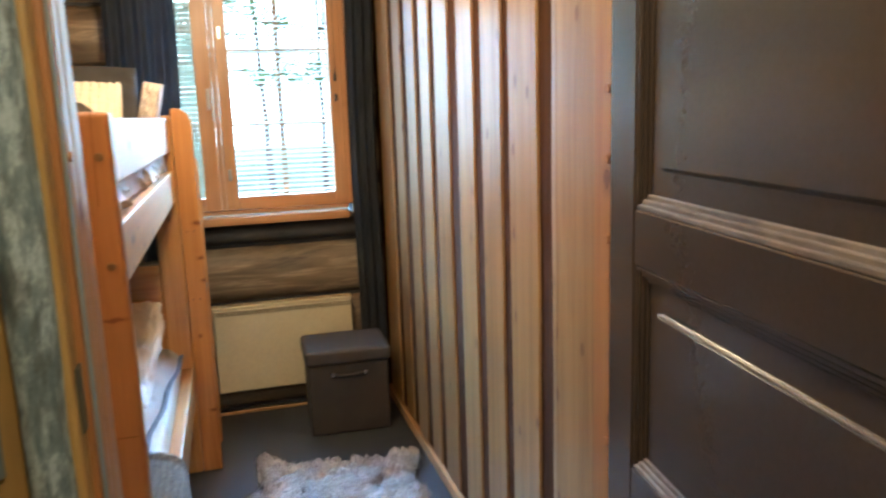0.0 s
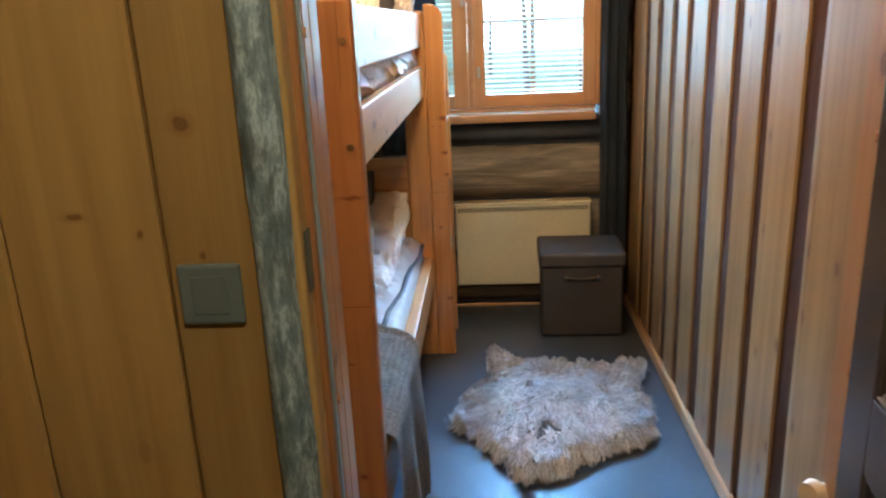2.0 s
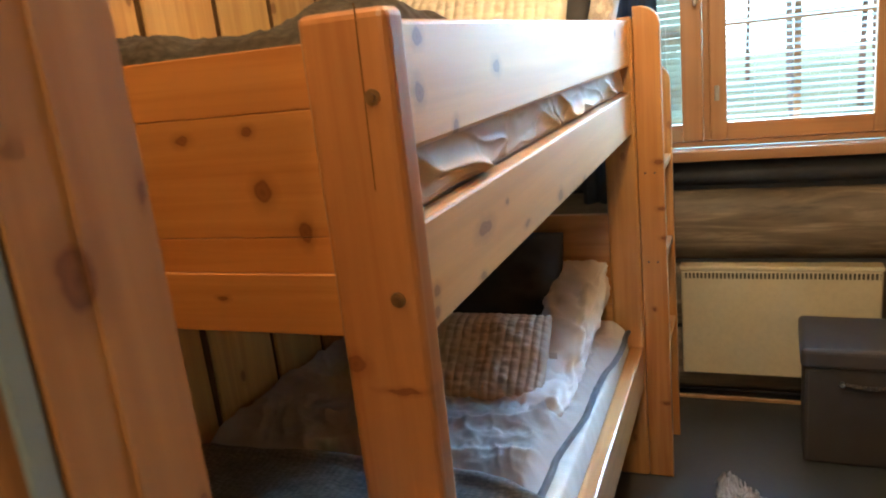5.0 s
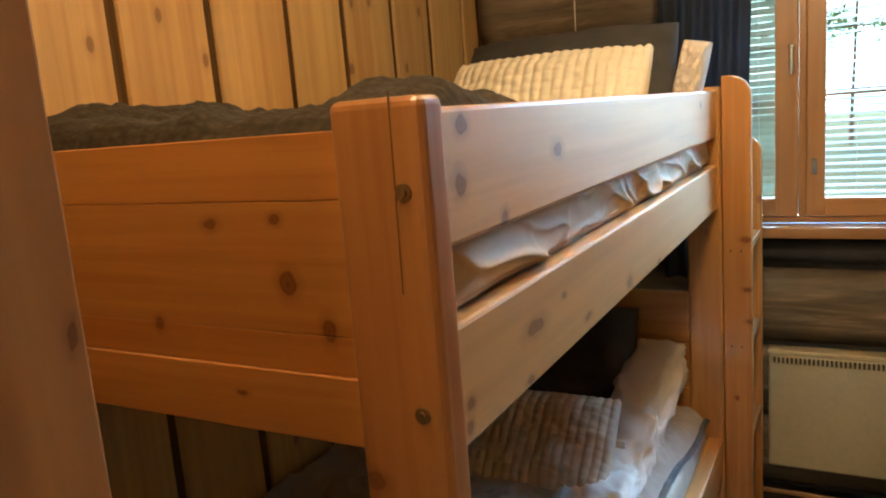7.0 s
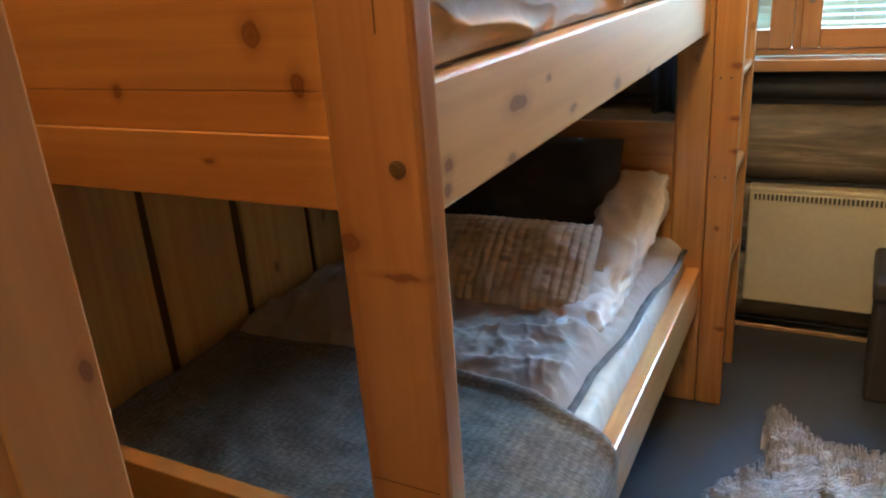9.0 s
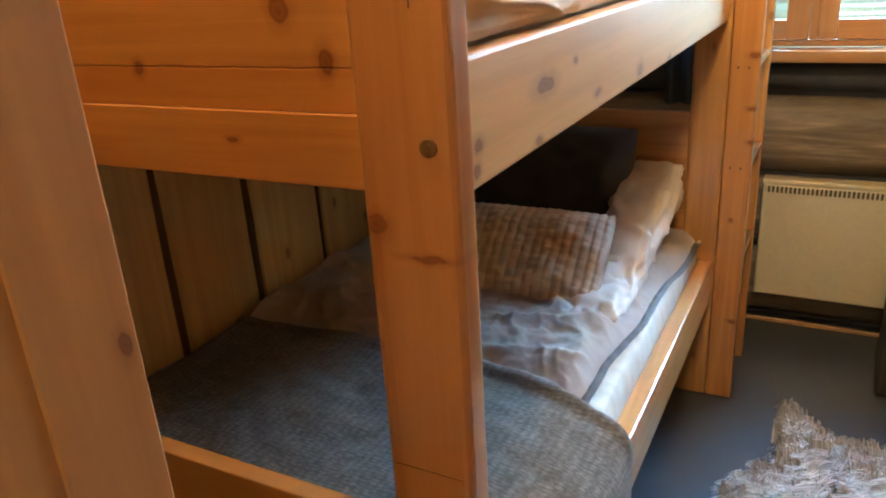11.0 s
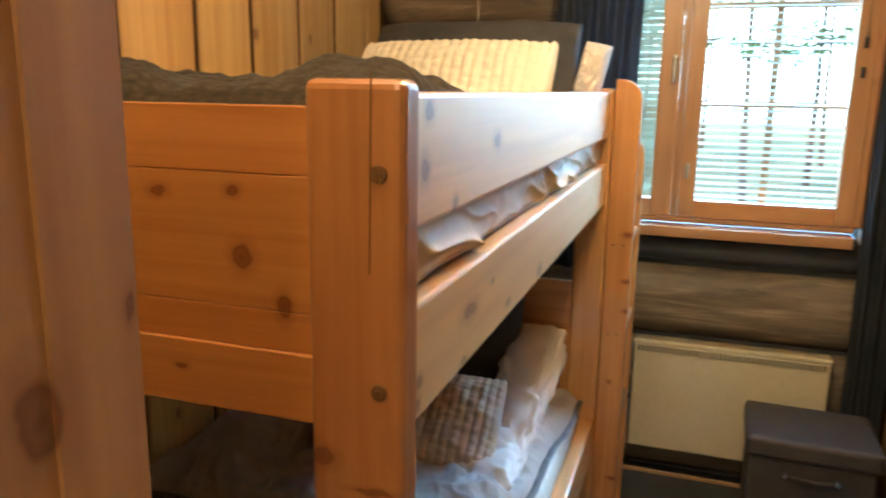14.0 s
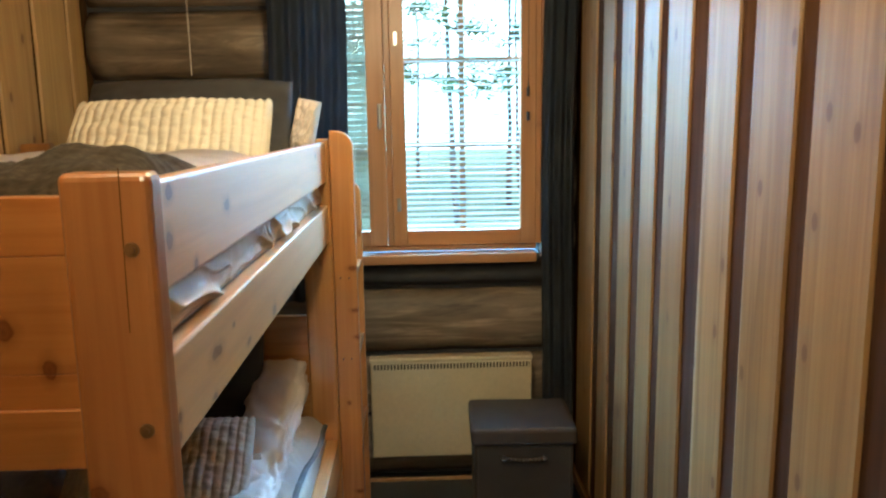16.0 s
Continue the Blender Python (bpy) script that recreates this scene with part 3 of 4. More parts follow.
def door_leaf():
    """Leaf in its own axes: x from the hinge edge to the free edge, y through the thickness, z up."""
    got = []
    st = 0.098
    rails = ((0.02, 0.20), (0.88, 1.005), (1.345, 1.432), (1.96, 2.06))
    fr = box(0, st, 0, LEAF_T, 0.02, 2.06, bevel=0.003)
    slab(fr, LEAF_W - st, LEAF_W, 0, LEAF_T, 0.02, 2.06, bevel=0.003)
    got.append(("stile_frame", fr, DOOR_M, ""))
    for z0, z1 in rails:
        got.append(("rail", box(st - 0.001, LEAF_W - st + 0.001, 0.0005, LEAF_T - 0.0005, z0, z1, bevel=0.002), DOOR_M, ""))
    for (a, b) in ((0.20, 0.88), (1.005, 1.345), (1.432, 1.96)):
        x0, x1 = st, LEAF_W - st
        pan = box(x0 - 0.004, x1 + 0.004, 0.016, LEAF_T - 0.016, a - 0.004, b + 0.004, bevel=0)
        slab(pan, x0 + 0.062, x1 - 0.062, 0.009, LEAF_T - 0.009, a + 0.062, b - 0.062, bevel=0.007)
        got.append(("panel", pan, DOOR_M, ""))
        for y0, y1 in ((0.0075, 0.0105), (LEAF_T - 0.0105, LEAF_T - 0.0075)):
            # thin pale strip paints the highlight on the raised panel's top edge
            got.append(("worn_edge", box(x0 + 0.07, x1 - 0.07, y0, y1, b - 0.0665, b - 0.0615, bevel=0.001), DOOR_PALE, "highlight painted pale along the panel edge"))
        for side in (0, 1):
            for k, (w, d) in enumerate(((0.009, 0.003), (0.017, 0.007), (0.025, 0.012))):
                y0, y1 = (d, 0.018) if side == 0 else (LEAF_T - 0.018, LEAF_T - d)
                pale_foot = box(x0 + 0.0005 * k, x1 - 0.0005 * k, y0, y1, a, a + w, bevel=0.002)
                got.append(("worn_moulding", pale_foot, DOOR_PALE, "paler moulding along the panel foot"))
                m2 = box(x0 + 0.0005 * k, x1 - 0.0005 * k, y0, y1, b - w, b, bevel=0.002)
                slab(m2, x0, x0 + w, y0, y1, a + 0.001 * k, b - 0.001 * k, bevel=0.002)
                slab(m2, x1 - w, x1, y0, y1, a + 0.001 * k, b - 0.001 * k, bevel=0.002)
                got.append(("moulding", m2, DOOR_M, ""))
    return got


leaf_pose = pose(0.635, 1.295, 0, 0, 0, -96.5)
for nm, bm, mt, lb in door_leaf():
    part(nm, placed(bm, leaf_pose @ Matrix.Translation((0, -LEAF_T, 0))), mt, door, lb)
for z in (0.25, 1.80):
    part("hinge", rod(bmesh.new(), (0.628, 1.300, z), (0.628, 1.300, z + 0.09), 0.007), STEEL, door, "steel pin hinge")

switch = thing("light_switch", "square grey plastic rocker light switch on a plank wall", "switch", (-0.372, YH, 1.22))
part("plate", box(-0.425, -0.329, YH - 0.012, YH, 1.131, 1.226, bevel=0.006, segs=3), PLASTIC, switch)
part("rocker", box(-0.404, -0.350, YH - 0.0135, YH - 0.010, 1.148, 1.208, bevel=0.001), PLASTIC, switch)

# ---- skirting and trims ----
structure(part("baseboard", box(XR - 0.014, XR + 0.02, 1.42, YW - 0.012, 0, 0.055, bevel=0.004), PINE_BASE), "narrow pine skirting board", "baseboard")
structure(part("trim", box(XL + 0.02, XR - 0.02, YW - 0.035, YW - 0.018, 0.0, 0.018, bevel=0.003), PINE_BASE), "thin pale floor trim under the log wall", "trim")

# ---- window ----
window = structure(thing("window_1", "pine casement window with blinds between panes", "window", (0, YW + 0.05, WZ0)), "pine casement window with blinds between the panes", "window")
fr = box(WX0, WX1, 4.262, 4.40, 1.088, 1.112, bevel=0.003)
slab(fr, WX0, WX1, 4.262, 4.40, 2.262, 2.30, bevel=0.003)
part("window_frame", fr, PINE_WIN_X, window)
for x0, x1 in ((WX0, WX0 + 0.03), (WX1 - 0.006, WX1 + 0.02)):
    part("frame_post", box(x0, x1, 4.262, 4.40, 1.112, 2.262, bevel=0.003), PINE_WIN, window)
part("mullion", box(-0.056, -0.030, 4.275, 4.40, 1.112, 2.262, bevel=0.003), PINE_WIN, window)


def sash(x0, x1, g0, g1, tilt, hw, slat_mat):
    z0, z1, b0, b1 = 1.114, 2.26, 1.183, 2.19
    bm = box(x0, g0, 4.252, 4.295, z0, z1, bevel=0.004, segs=2)
    slab(bm, g1, x1, 4.252, 4.295, z0, z1, bevel=0.004, segs=2)
    part_in = s = part("sash", bm, PINE_WIN, window)
    bm = box(g0, g1, 4.253, 4.294, z0, b0, bevel=0.004, segs=2)
    slab(bm, g0, g1, 4.253, 4.294, b1, z1, bevel=0.004, segs=2)
    part("sash_rail", bm, PINE_WIN_X, part_in)
    pane = part("pane", box(g0 - 0.004, g1 + 0.004, 4.284, 4.288, b0 - 0.004, b1 + 0.004, bevel=0), GLASS, part_in)
    pane.visible_shadow = False
    slat = None
    zz = b0 + 0.012
    while zz < b1:
        if slat is None:
            bm = bmesh.new()
            rows = []
            for i in range(5):
                yy = -hw + 2 * hw * i / 4
                rows.append((bm.verts.new((g0 - 0.004, yy, 0.0016 * (1 - (yy / hw) ** 2))), bm.verts.new((g1 + 0.004, yy, 0.0016 * (1 - (yy / hw) ** 2)))))
            for i in range(4):
                bm.faces.new((rows[i][0], rows[i][1], rows[i + 1][1], rows[i + 1][0]))
            bmesh.ops.solidify(bm, geom=bm.faces[:], thickness=0.0008)
            slat = part("blind_slat", bm, slat_mat, part_in)
            mesh = slat.data
        else:
            slat = new("blind_slat", mesh)
            slat.parent = part_in
        slat.matrix_basis = pose(0, 4.325 - 0.0, zz, tilt + random.uniform(-1.5, 1.5))
        zz += 0.0262
    for f in (0.2, 0.78):
        x = g0 + f * (g1 - g0)
        part("ladder_cord", rod(bmesh.new(), (x, 4.313, b0), (x, 4.313, b1), 0.0009, 5), CORD_M, part_in)
    return s



sash(-0.029, 0.611, 0.033, 0.542, 26, 0.0095, SLAT_M)
sash(-0.472, -0.057, -0.41, -0.135, 62, 0.0142, SLAT_SHADED)
# glazing bars on the outer frame
bars = box(0.277, 0.303, 4.37, 4.39, 1.15, 2.24, bevel=0.002)
part("glazing_bar", bars, PINE_WIN, window)
for z in (1.56, 1.937):
    part("glazing_bar", box(-0.03, 0.61, 4.3705, 4.3895, z - 0.012, z + 0.012, bevel=0.002), PINE_WIN_X, window)
    part("glazing_bar", box(-0.472, -0.056, 4.3705, 4.3895, z - 0.012, z + 0.012, bevel=0.002), PINE_WIN_X, window)
bm = box(-0.089, -0.068, 4.243, 4.252, 1.645, 1.745, bevel=0.004, segs=2)
rod(bm, (-0.0785, 4.243, 1.725), (-0.0785, 4.226, 1.725), 0.007)
slab(bm, -0.0855, -0.0715, 4.220, 4.230, 1.635, 1.735, bevel=0.004, segs=2)
part("window_handle", bm, STEEL, window, "polished steel lever handle")
for z in (1.30, 2.02):
    bm = box(-0.012, 0.006, 4.244, 4.252, z - 0.03, z + 0.03, bevel=0.003)
    rod(bm, (-0.003, 4.245, z - 0.01), (-0.003, 4.236, z - 0.01), 0.006)
    part("sash_catch", bm, STEEL, window, "small steel sash catch")
for z in (1.685, 1.79):
    bm = box(0.566, 0.580, 4.236, 4.252, z - 0.022, z + 0.018, bevel=0.003)
    part("hook", bm, DARK_METAL, window, "small dark metal hook")
bm = rod(bmesh.new(), (0.575, 4.246, 1.83), (0.575, 4.246, 2.25), 0.0014, 6)
rod(bm, (0.575, 4.246, 1.80), (0.575, 4.246, 1.835), 0.005, 10, 0.002)
part("blind_pull", bm, DARK_METAL, window, "dark blind pull cord")
structure(part("window_sill", box(WX0 - 0.03, 0.602, 4.165, 4.262, 1.044, 1.087, bevel=0.005, segs=2), PINE_WIN_X), "pine window sill board", "window sill")
structure(part("window_casing", box(WX1 + 0.021, WX1 + 0.05, 4.19, 4.30, 1.05, 2.34, bevel=0.003), PINE_WIN), "pine window side casing", "trim")


def curtain(name, x0, x1, y, z0, z1, folds, seed):
    def f(u, v):
        x = x0 + (x1 - x0) * u
        a = 0.018 * math.sin(2 * math.pi * folds * u + seed + 0.5 * math.sin(3 * v + seed)) + 0.006 * fbm(u * 6 + seed, v * 3)
        return (x + 0.006 * math.sin(7 * v + seed), y + a * (0.7 + 0.3 * (1 - v)), z0 + (z1 - z0) * v)
    return part(name, sheet_grid(f, 90, 40, 0.002), SLATE, None, "", True)


tagged(curtain("curtain", 0.622, 0.766, 4.135, 0.03, 2.36, 3.0, 0.4), "slate grey floor-length curtain drawn beside the window", "curtain", "curtains at the window")
tagged(curtain("curtain", -0.53, -0.205, 4.115, 0.9, 2.36, 5.0, 2.1), "slate grey curtain drawn over one window sash", "curtain", "curtains at the window")
rail = thing("curtain_rail", "dark metal curtain rail above the window", "curtain rail", (0, 4.12, 2.37))
part("bar", rod(bmesh.new(), (-0.7, 4.12, 2.372), (0.775, 4.12, 2.372), 0.008), DARK_METAL, rail)
for x in (-0.68, 0.70):
    part("bracket", box(x - 0.008, x + 0.008, 4.12, 4.19, 2.364, 2.380, bevel=0.002), DARK_METAL, rail)
cord = rod(bmesh.new(), (-0.857, 4.172, 2.44), (-0.85, 4.150, 1.87), 0.0028, 6)
tagged(part("hanging_cord", cord, CORD_M), "thin white cord hanging down the log wall", "cord")

# ---- radiator ----
radiator = thing("electric_radiator", "cream enamelled electric panel radiator on the log wall", "radiator", (0.215, 4.21, 0.145))
part("body", box(-0.150, 0.580, 4.150, 4.212, 0.146, 0.600, bevel=0.008, segs=2), CREAM, radiator)
part("top_ledge", box(-0.153, 0.583, 4.146, 4.216, 0.600, 0.618, bevel=0.004), CREAM, radiator)
part("grille_slot", box(-0.14, 0.57, 4.1475, 4.1495, 0.568, 0.592, bevel=0), CREAM_DARK, radiator, "dark vent slot under the top ledge")
fin = None
for i in range(48):
    x = -0.136 + i * 0.0149
    if fin is None:
        fin = part("fin", box(-0.0030, 0.0030, -0.0012, 0.0012, -0.0125, 0.0125, bevel=0), CREAM, radiator)
        fin_mesh = fin.data
    else:
        fin = new("fin", fin_mesh)
        fin.parent = radiator
        fin.matrix_parent_inverse = radiator.matrix_basis.inverted()
    fin.matrix_basis = Matrix.Translation((x, 4.1462, 0.58))
for x in (-0.05, 0.48):
    part("bracket", box(x - 0.012, x + 0.012, 4.2125, YW + 0.01, 0.22, 0.5, bevel=0.002), CREAM, radiator)

# ---- storage box ----
ottoman = thing("storage_ottoman", "dark brown faux leather storage box with padded lid", "storage box", (0.49, 3.94, 0))
ot = pose(0.493, 3.905, 0, 0, 0, -2)
part("body", placed(box(-0.200, 0.200, -0.158, 0.158, 0.004, 0.37, bevel=0.010, segs=2), ot), LEATHER, ottoman)
part("lid", placed(box(-0.214, 0.214, -0.172, 0.172, 0.372, 0.447, bevel=0.018, segs=3), ot), LEATHER_LID, ottoman, "padded brown lid")
bm = bmesh.new()
for i in range(10):
    a0, a1 = (-0.08 + 0.016 * i), (-0.08 + 0.016 * (i + 1))
    d0, d1 = 0.012 * math.sin(math.pi * i / 10), 0.012 * math.sin(math.pi * (i + 1) / 10)
    rod(bm, (a0, -0.164 - d0 * 0.6, 0.318 - d0 * 0.4), (a1, -0.164 - d1 * 0.6, 0.318 - d1 * 0.4), 0.008, 8)
grip = part("handle", placed(bm, ot), LEATHER_LID, ottoman, "stitched carrying handle", True)
for x in (-0.082, 0.082):
    part("stud", placed(rod(bmesh.new(), (x, -0.160, 0.318), (x, -0.176, 0.318), 0.010, 12, 0.007), ot), STEEL, grip, "bright metal stud")
for x, s in ((-0.186, 1), (0.186, 1)):
    part("seam", placed(box(x - 0.002, x + 0.002, -0.1605, -0.1575, 0.02, 0.36, bevel=0), ot), LEATHER_LID, ottoman)

# ---- sheepskin rug ----
rug = thing("sheepskin_rug", "shaggy grey-brown sheepskin rug on the vinyl floor", "rug", (0.29, 2.95, 0))


def rug_radius(a):
    """Hide outline: a rounded body with leg and neck flaps."""
    r = 0.355 + 0.012 * math.sin(7 * a + 0.6) + 0.008 * math.sin(13 * a)
    for at, amp, wide in ((0.76, 0.21, 0.21), (2.03, 0.21, 0.19), (1.5, 0.06, 0.35), (3.42, 0.085, 0.20), (4.42, 0.155, 0.40), (5.72, 0.035, 0.22)):
        r += amp * math.exp(-((a - at) / wide) ** 2)
    return r


RUG_C = Vector((0.29, 2.98))
bm = bmesh.new()
ctr = bm.verts.new((RUG_C.x, RUG_C.y, 0.018))
outer = [bm.verts.new((RUG_C.x + rug_radius(2 * math.pi * i / 90) * math.cos(2 * math.pi * i / 90), RUG_C.y + rug_radius(2 * math.pi * i / 90) * math.sin(2 * math.pi * i / 90), 0.004)) for i in range(90)]
for i in range(90):
    bm.faces.new((ctr, outer[i], outer[(i + 1) % 90]))
part("hide", bm, FLEECE_BASE, rug, "pale leather hide")
rng = random.Random(5)
verts, faces = [], []
for _ in range(1500):
    a, rr = rng.uniform(0, 2 * math.pi), rng.random() ** 0.55
    r = rr * rug_radius(a)
    px, py = RUG_C.x + r * math.cos(a), RUG_C.y + r * math.sin(a)
    flow = (a if rr > 0.62 else 4.4 + (a - 4.4) * 0.35) + 1.5 * noise.noise(Vector((px * 5, py * 5, 0))) * (1.25 - rr) + rng.uniform(-0.45, 0.45)
    L = rng.uniform(0.045, 0.085) * (1.0 if rr < 0.85 else 0.8)
    lift = 0.040 + 0.016 * noise.noise(Vector((px * 11, py * 11, 7))) + rng.uniform(-0.008, 0.010)
    drop = 0.75 if rr < 0.8 else 0.15
    dx, dy, bend = math.cos(flow), math.sin(flow), rng.uniform(-0.5, 0.5)
    for _ in range(15):
        ox, oy = rng.gauss(0, 0.011), rng.gauss(0, 0.011)
        w, l2 = rng.uniform(0.0012, 0.0026), L * rng.uniform(0.75, 1.1)
        nx, ny = -dy * w, dx * w
        up = lift * rng.uniform(0.8, 1.15)
        z0 = 0.006 + 0.010 * (1 - rr)
        base = len(verts)
        sx, sy = px + ox, py + oy
        mx, my, mz = px + 0.9 * ox + dx * l2 * 0.35, py + 0.9 * oy + dy * l2 * 0.35, z0 + up
        kx, ky, kz = px + 0.6 * ox + math.cos(flow + 0.5 * bend) * l2 * 0.7, py + 0.6 * oy + math.sin(flow + 0.5 * bend) * l2 * 0.7, z0 + up * (0.5 + 0.5 * drop)
        ex, ey, ez = px + 0.35 * ox + math.cos(flow + bend) * l2, py + 0.35 * oy + math.sin(flow + bend) * l2, max(0.006, z0 + up * drop)
        verts += [(sx - nx, sy - ny, z0), (sx + nx, sy + ny, z0), (mx + nx, my + ny, mz), (mx - nx, my - ny, mz), (kx + nx, ky + ny, kz), (kx - nx, ky - ny, kz), (ex, ey, ez)]
        faces += [(base, base + 1, base + 2, base + 3), (base + 3, base + 2, base + 4, base + 5), (base + 5, base + 4, base + 6)]
me = bpy.data.meshes.new("fleece")
me.from_pydata(verts, [], faces)
me.materials.append(FLEECE)
fl = new("fleece", me)
fl.parent = rug
fl.matrix_parent_inverse = rug.matrix_basis.inverted()
tagged(fl, "long curled wool", "", "", "stuff")

# ---- bunk bed ----
BX0, BX1, BY0, BY1, ZT = -1.285, -0.229, 1.777, 3.605, 1.612
bed = thing("bunk_bed", "lacquered pine bunk bed with guard rail and ladder", "bunk bed", (-0.75, 2.69, 0))
PW, PT = 0.104, 0.046
for x0, near in ((BX1 - PW, True), (BX1 - PW, False), (BX0, True), (BX0, False)):
    y0 = BY0 if near else BY1 - PT
    bm = box(x0, x0 + PW, y0, y0 + PT, 0, ZT, bevel=0.010, segs=3)
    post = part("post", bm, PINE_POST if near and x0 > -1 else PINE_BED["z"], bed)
    if near and x0 > -1:
        for z in (1.306, 1.524):
            bm = rod(bmesh.new(), (-0.254, y0 + 0.004, z), (-0.254, y0 - 0.0025, z), 0.0095, 18, 0.0085)
            rod(bm, (-0.254, y0 - 0.002, z), (-0.254, y0 - 0.0045, z), 0.0045, 6)
            part("bolt", bm, BRASS, post, "brass-coloured bolt head")
        part("crack", placed(box(-0.0005, 0.0005, -0.0006, 0.0008, -0.095, 0.095, bevel=0), pose(-0.2630, y0 - 0.0002, 1.522, 0, 0.8)), GAP_LEFT, post, "dark drying crack")
        part("scarf_joint", box(x0 + 0.010, x0 + PW - 0.010, y0 - 0.0004, y0 + 0.001, 0.9415, 0.9428, bevel=0), GAP_LEFT, post, "fine glued joint across the post")
RX0, RX1 = -0.268, -0.240
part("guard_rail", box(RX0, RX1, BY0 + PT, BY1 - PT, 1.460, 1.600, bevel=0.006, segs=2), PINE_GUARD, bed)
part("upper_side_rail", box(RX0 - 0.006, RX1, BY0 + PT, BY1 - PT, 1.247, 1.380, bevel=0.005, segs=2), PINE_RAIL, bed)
part("lower_side_rail", box(RX0 - 0.012, RX1 + 0.006, BY0 + PT, BY1 - PT, 0.355, 0.505, bevel=0.006, segs=2), PINE_BED["y"], bed)
part("back_rail", box(BX0 + 0.01, BX0 + 0.038, BY0 + PT, BY1 - PT, 1.250, 1.383, bevel=0.005), PINE_BED["y"], bed)
part("back_rail", box(BX0 + 0.01, BX0 + 0.038, BY0 + PT, BY1 - PT, 0.355, 0.505, bevel=0.005), PINE_BED["y"], bed)
for y0, y1 in ((BY0 + 0.012, BY0 + 0.040), (BY1 - 0.040, BY1 - 0.012)):
    for z0, z1 in ((1.256, 1.331), (1.331, 1.374), (1.3741, 1.5165), (1.5167, 1.585)):
        part("end_board", box(BX0 + PW, BX1 - PW, y0 - (0.004 if z0 < 1.3 and y0 < 2 else 0), y1, z0, z1, bevel=0.0012), PINE_END if y0 < 2 else PINE_BED["x"], bed)
    for z0, z1 in ((0.36, 0.50), (0.502, 0.66), (0.662, 0.832)) if y0 < 2 else ((0.36, 0.50), (0.502, 0.66), (0.662, 0.815), (0.817, 0.978)):
        part("end_board", box(BX0 + PW, BX1 - PW, y0, y1, z0, z1, bevel=0.0012), PINE_BED["x"], bed)
for z in (1.262, 0.372):
    part("slat_base", box(BX0 + 0.04, RX0 - 0.008, BY0 + 0.05, BY1 - 0.05, z, z + 0.018, bevel=0), PINE_BED["x"], bed)


def stile(y0, y1, zt, x0, x1):
    """A ladder stile with its front top corner rounded off."""
    bm = bmesh.new()
    r = 0.06
    prof = [(x0, 0.0), (x1, 0.0)] + [(x1 - r + r * math.cos(a), zt - r + r * math.sin(a)) for a in [math.pi / 2 * i / 7 for i in range(8)]] + [(x0, zt)]
    f = [bm.verts.new((x, y0, z)) for x, z in prof]
    b = [bm.verts.new((x, y1, z)) for x, z in prof]
    bm.faces.new(f)
    bm.faces.new(b[::-1])
    for i in range(len(f)):
        j = (i + 1) % len(f)
        bm.faces.new((f[i], b[i], b[j], f[j]))
    bmesh.ops.recalc_face_normals(bm, faces=bm.faces[:])
    es = [e for e in bm.edges if abs(e.verts[0].co.y - e.verts[1].co.y) < 1e-5]
    bmesh.ops.bevel(bm, geom=es, offset=0.004, segments=2, profile=0.5, affect='EDGES')
    return bm


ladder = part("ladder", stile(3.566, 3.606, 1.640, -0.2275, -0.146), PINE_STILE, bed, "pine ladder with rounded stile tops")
part("stile", stile(3.872, 3.900, 1.448, -0.2275, -0.146), PINE_BED["z"], ladder)
for z in (1.13, 0.825, 0.51):
    part("rung", box(-0.222, -0.150, 3.6065, 3.8715, z - 0.022, z, bevel=0.004, segs=2), PINE_BED["y"], ladder)
for x, z in ((-0.175, 1.115), (-0.205, 1.115), (-0.175, 0.812), (-0.205, 0.812)):
    part("screw", rod(bmesh.new(), (x, 3.567, z), (x, 3.5645, z), 0.0035, 10), DARK_METAL, ladder)

# ---- bedding, upper bunk ----
upper_mattress = thing("mattress", "mattress in a crumpled beige fitted sheet, upper bunk", "mattress", (-0.76, 2.69, 1.28), "bunk mattresses")
def up_sheet(u, v):
    y = BY0 + 0.06 + (BY1 - BY0 - 0.12) * u
    s = 0.14 * v / 0.6 if v < 0.6 else 0.14 + 2.45 * (v - 0.6)
    if s < 0.12:
        x, z = -0.279, 1.385 + s
    else:
        x, z = -0.277 - (s - 0.12), 1.500
    wander = 2.2 * fbm(y * 1.7, 1.0) + 1.4 * fbm(y * 3.1, s * 9, 2.0)
    crease = 0.019 * (1 - abs(math.sin(7.5 * y + 19 * s + wander))) ** 1.7 + 0.009 * (1 - abs(math.sin(15 * y + 46 * s + 1.6 * wander))) ** 2.2
    crease += 0.004 * (1 - abs(math.sin(23 * y - 34 * s + 2.0 * wander))) ** 2.5
    show = min(1.0, (s + 0.012) / 0.022) * math.cos(0.5 * math.pi * min(1.0, s / 0.085)) ** 0.6
    swell = show * (0.012 + 0.008 * fbm(y * 4, s * 9, 1.0))
    crease *= show * 0.85 if s < 0.12 else 0.3
    if s < 0.12:
        return (x + 0.002 + swell + crease, y, z)
    return (x + 0.002, y, z + crease * 0.6 + 0.012 * fbm(y * 3, x * 3, 4.0))
part("sheet", sheet_grid(up_sheet, 300, 110), SHEET_M, upper_mattress, "crumpled beige sheet", True)
part("core", box(BX0 + 0.05, RX0 - 0.016, BY0 + 0.06, BY1 - 0.06, 1.281, 1.47, bevel=0.03, segs=3), MATTRESS_M, upper_mattress)


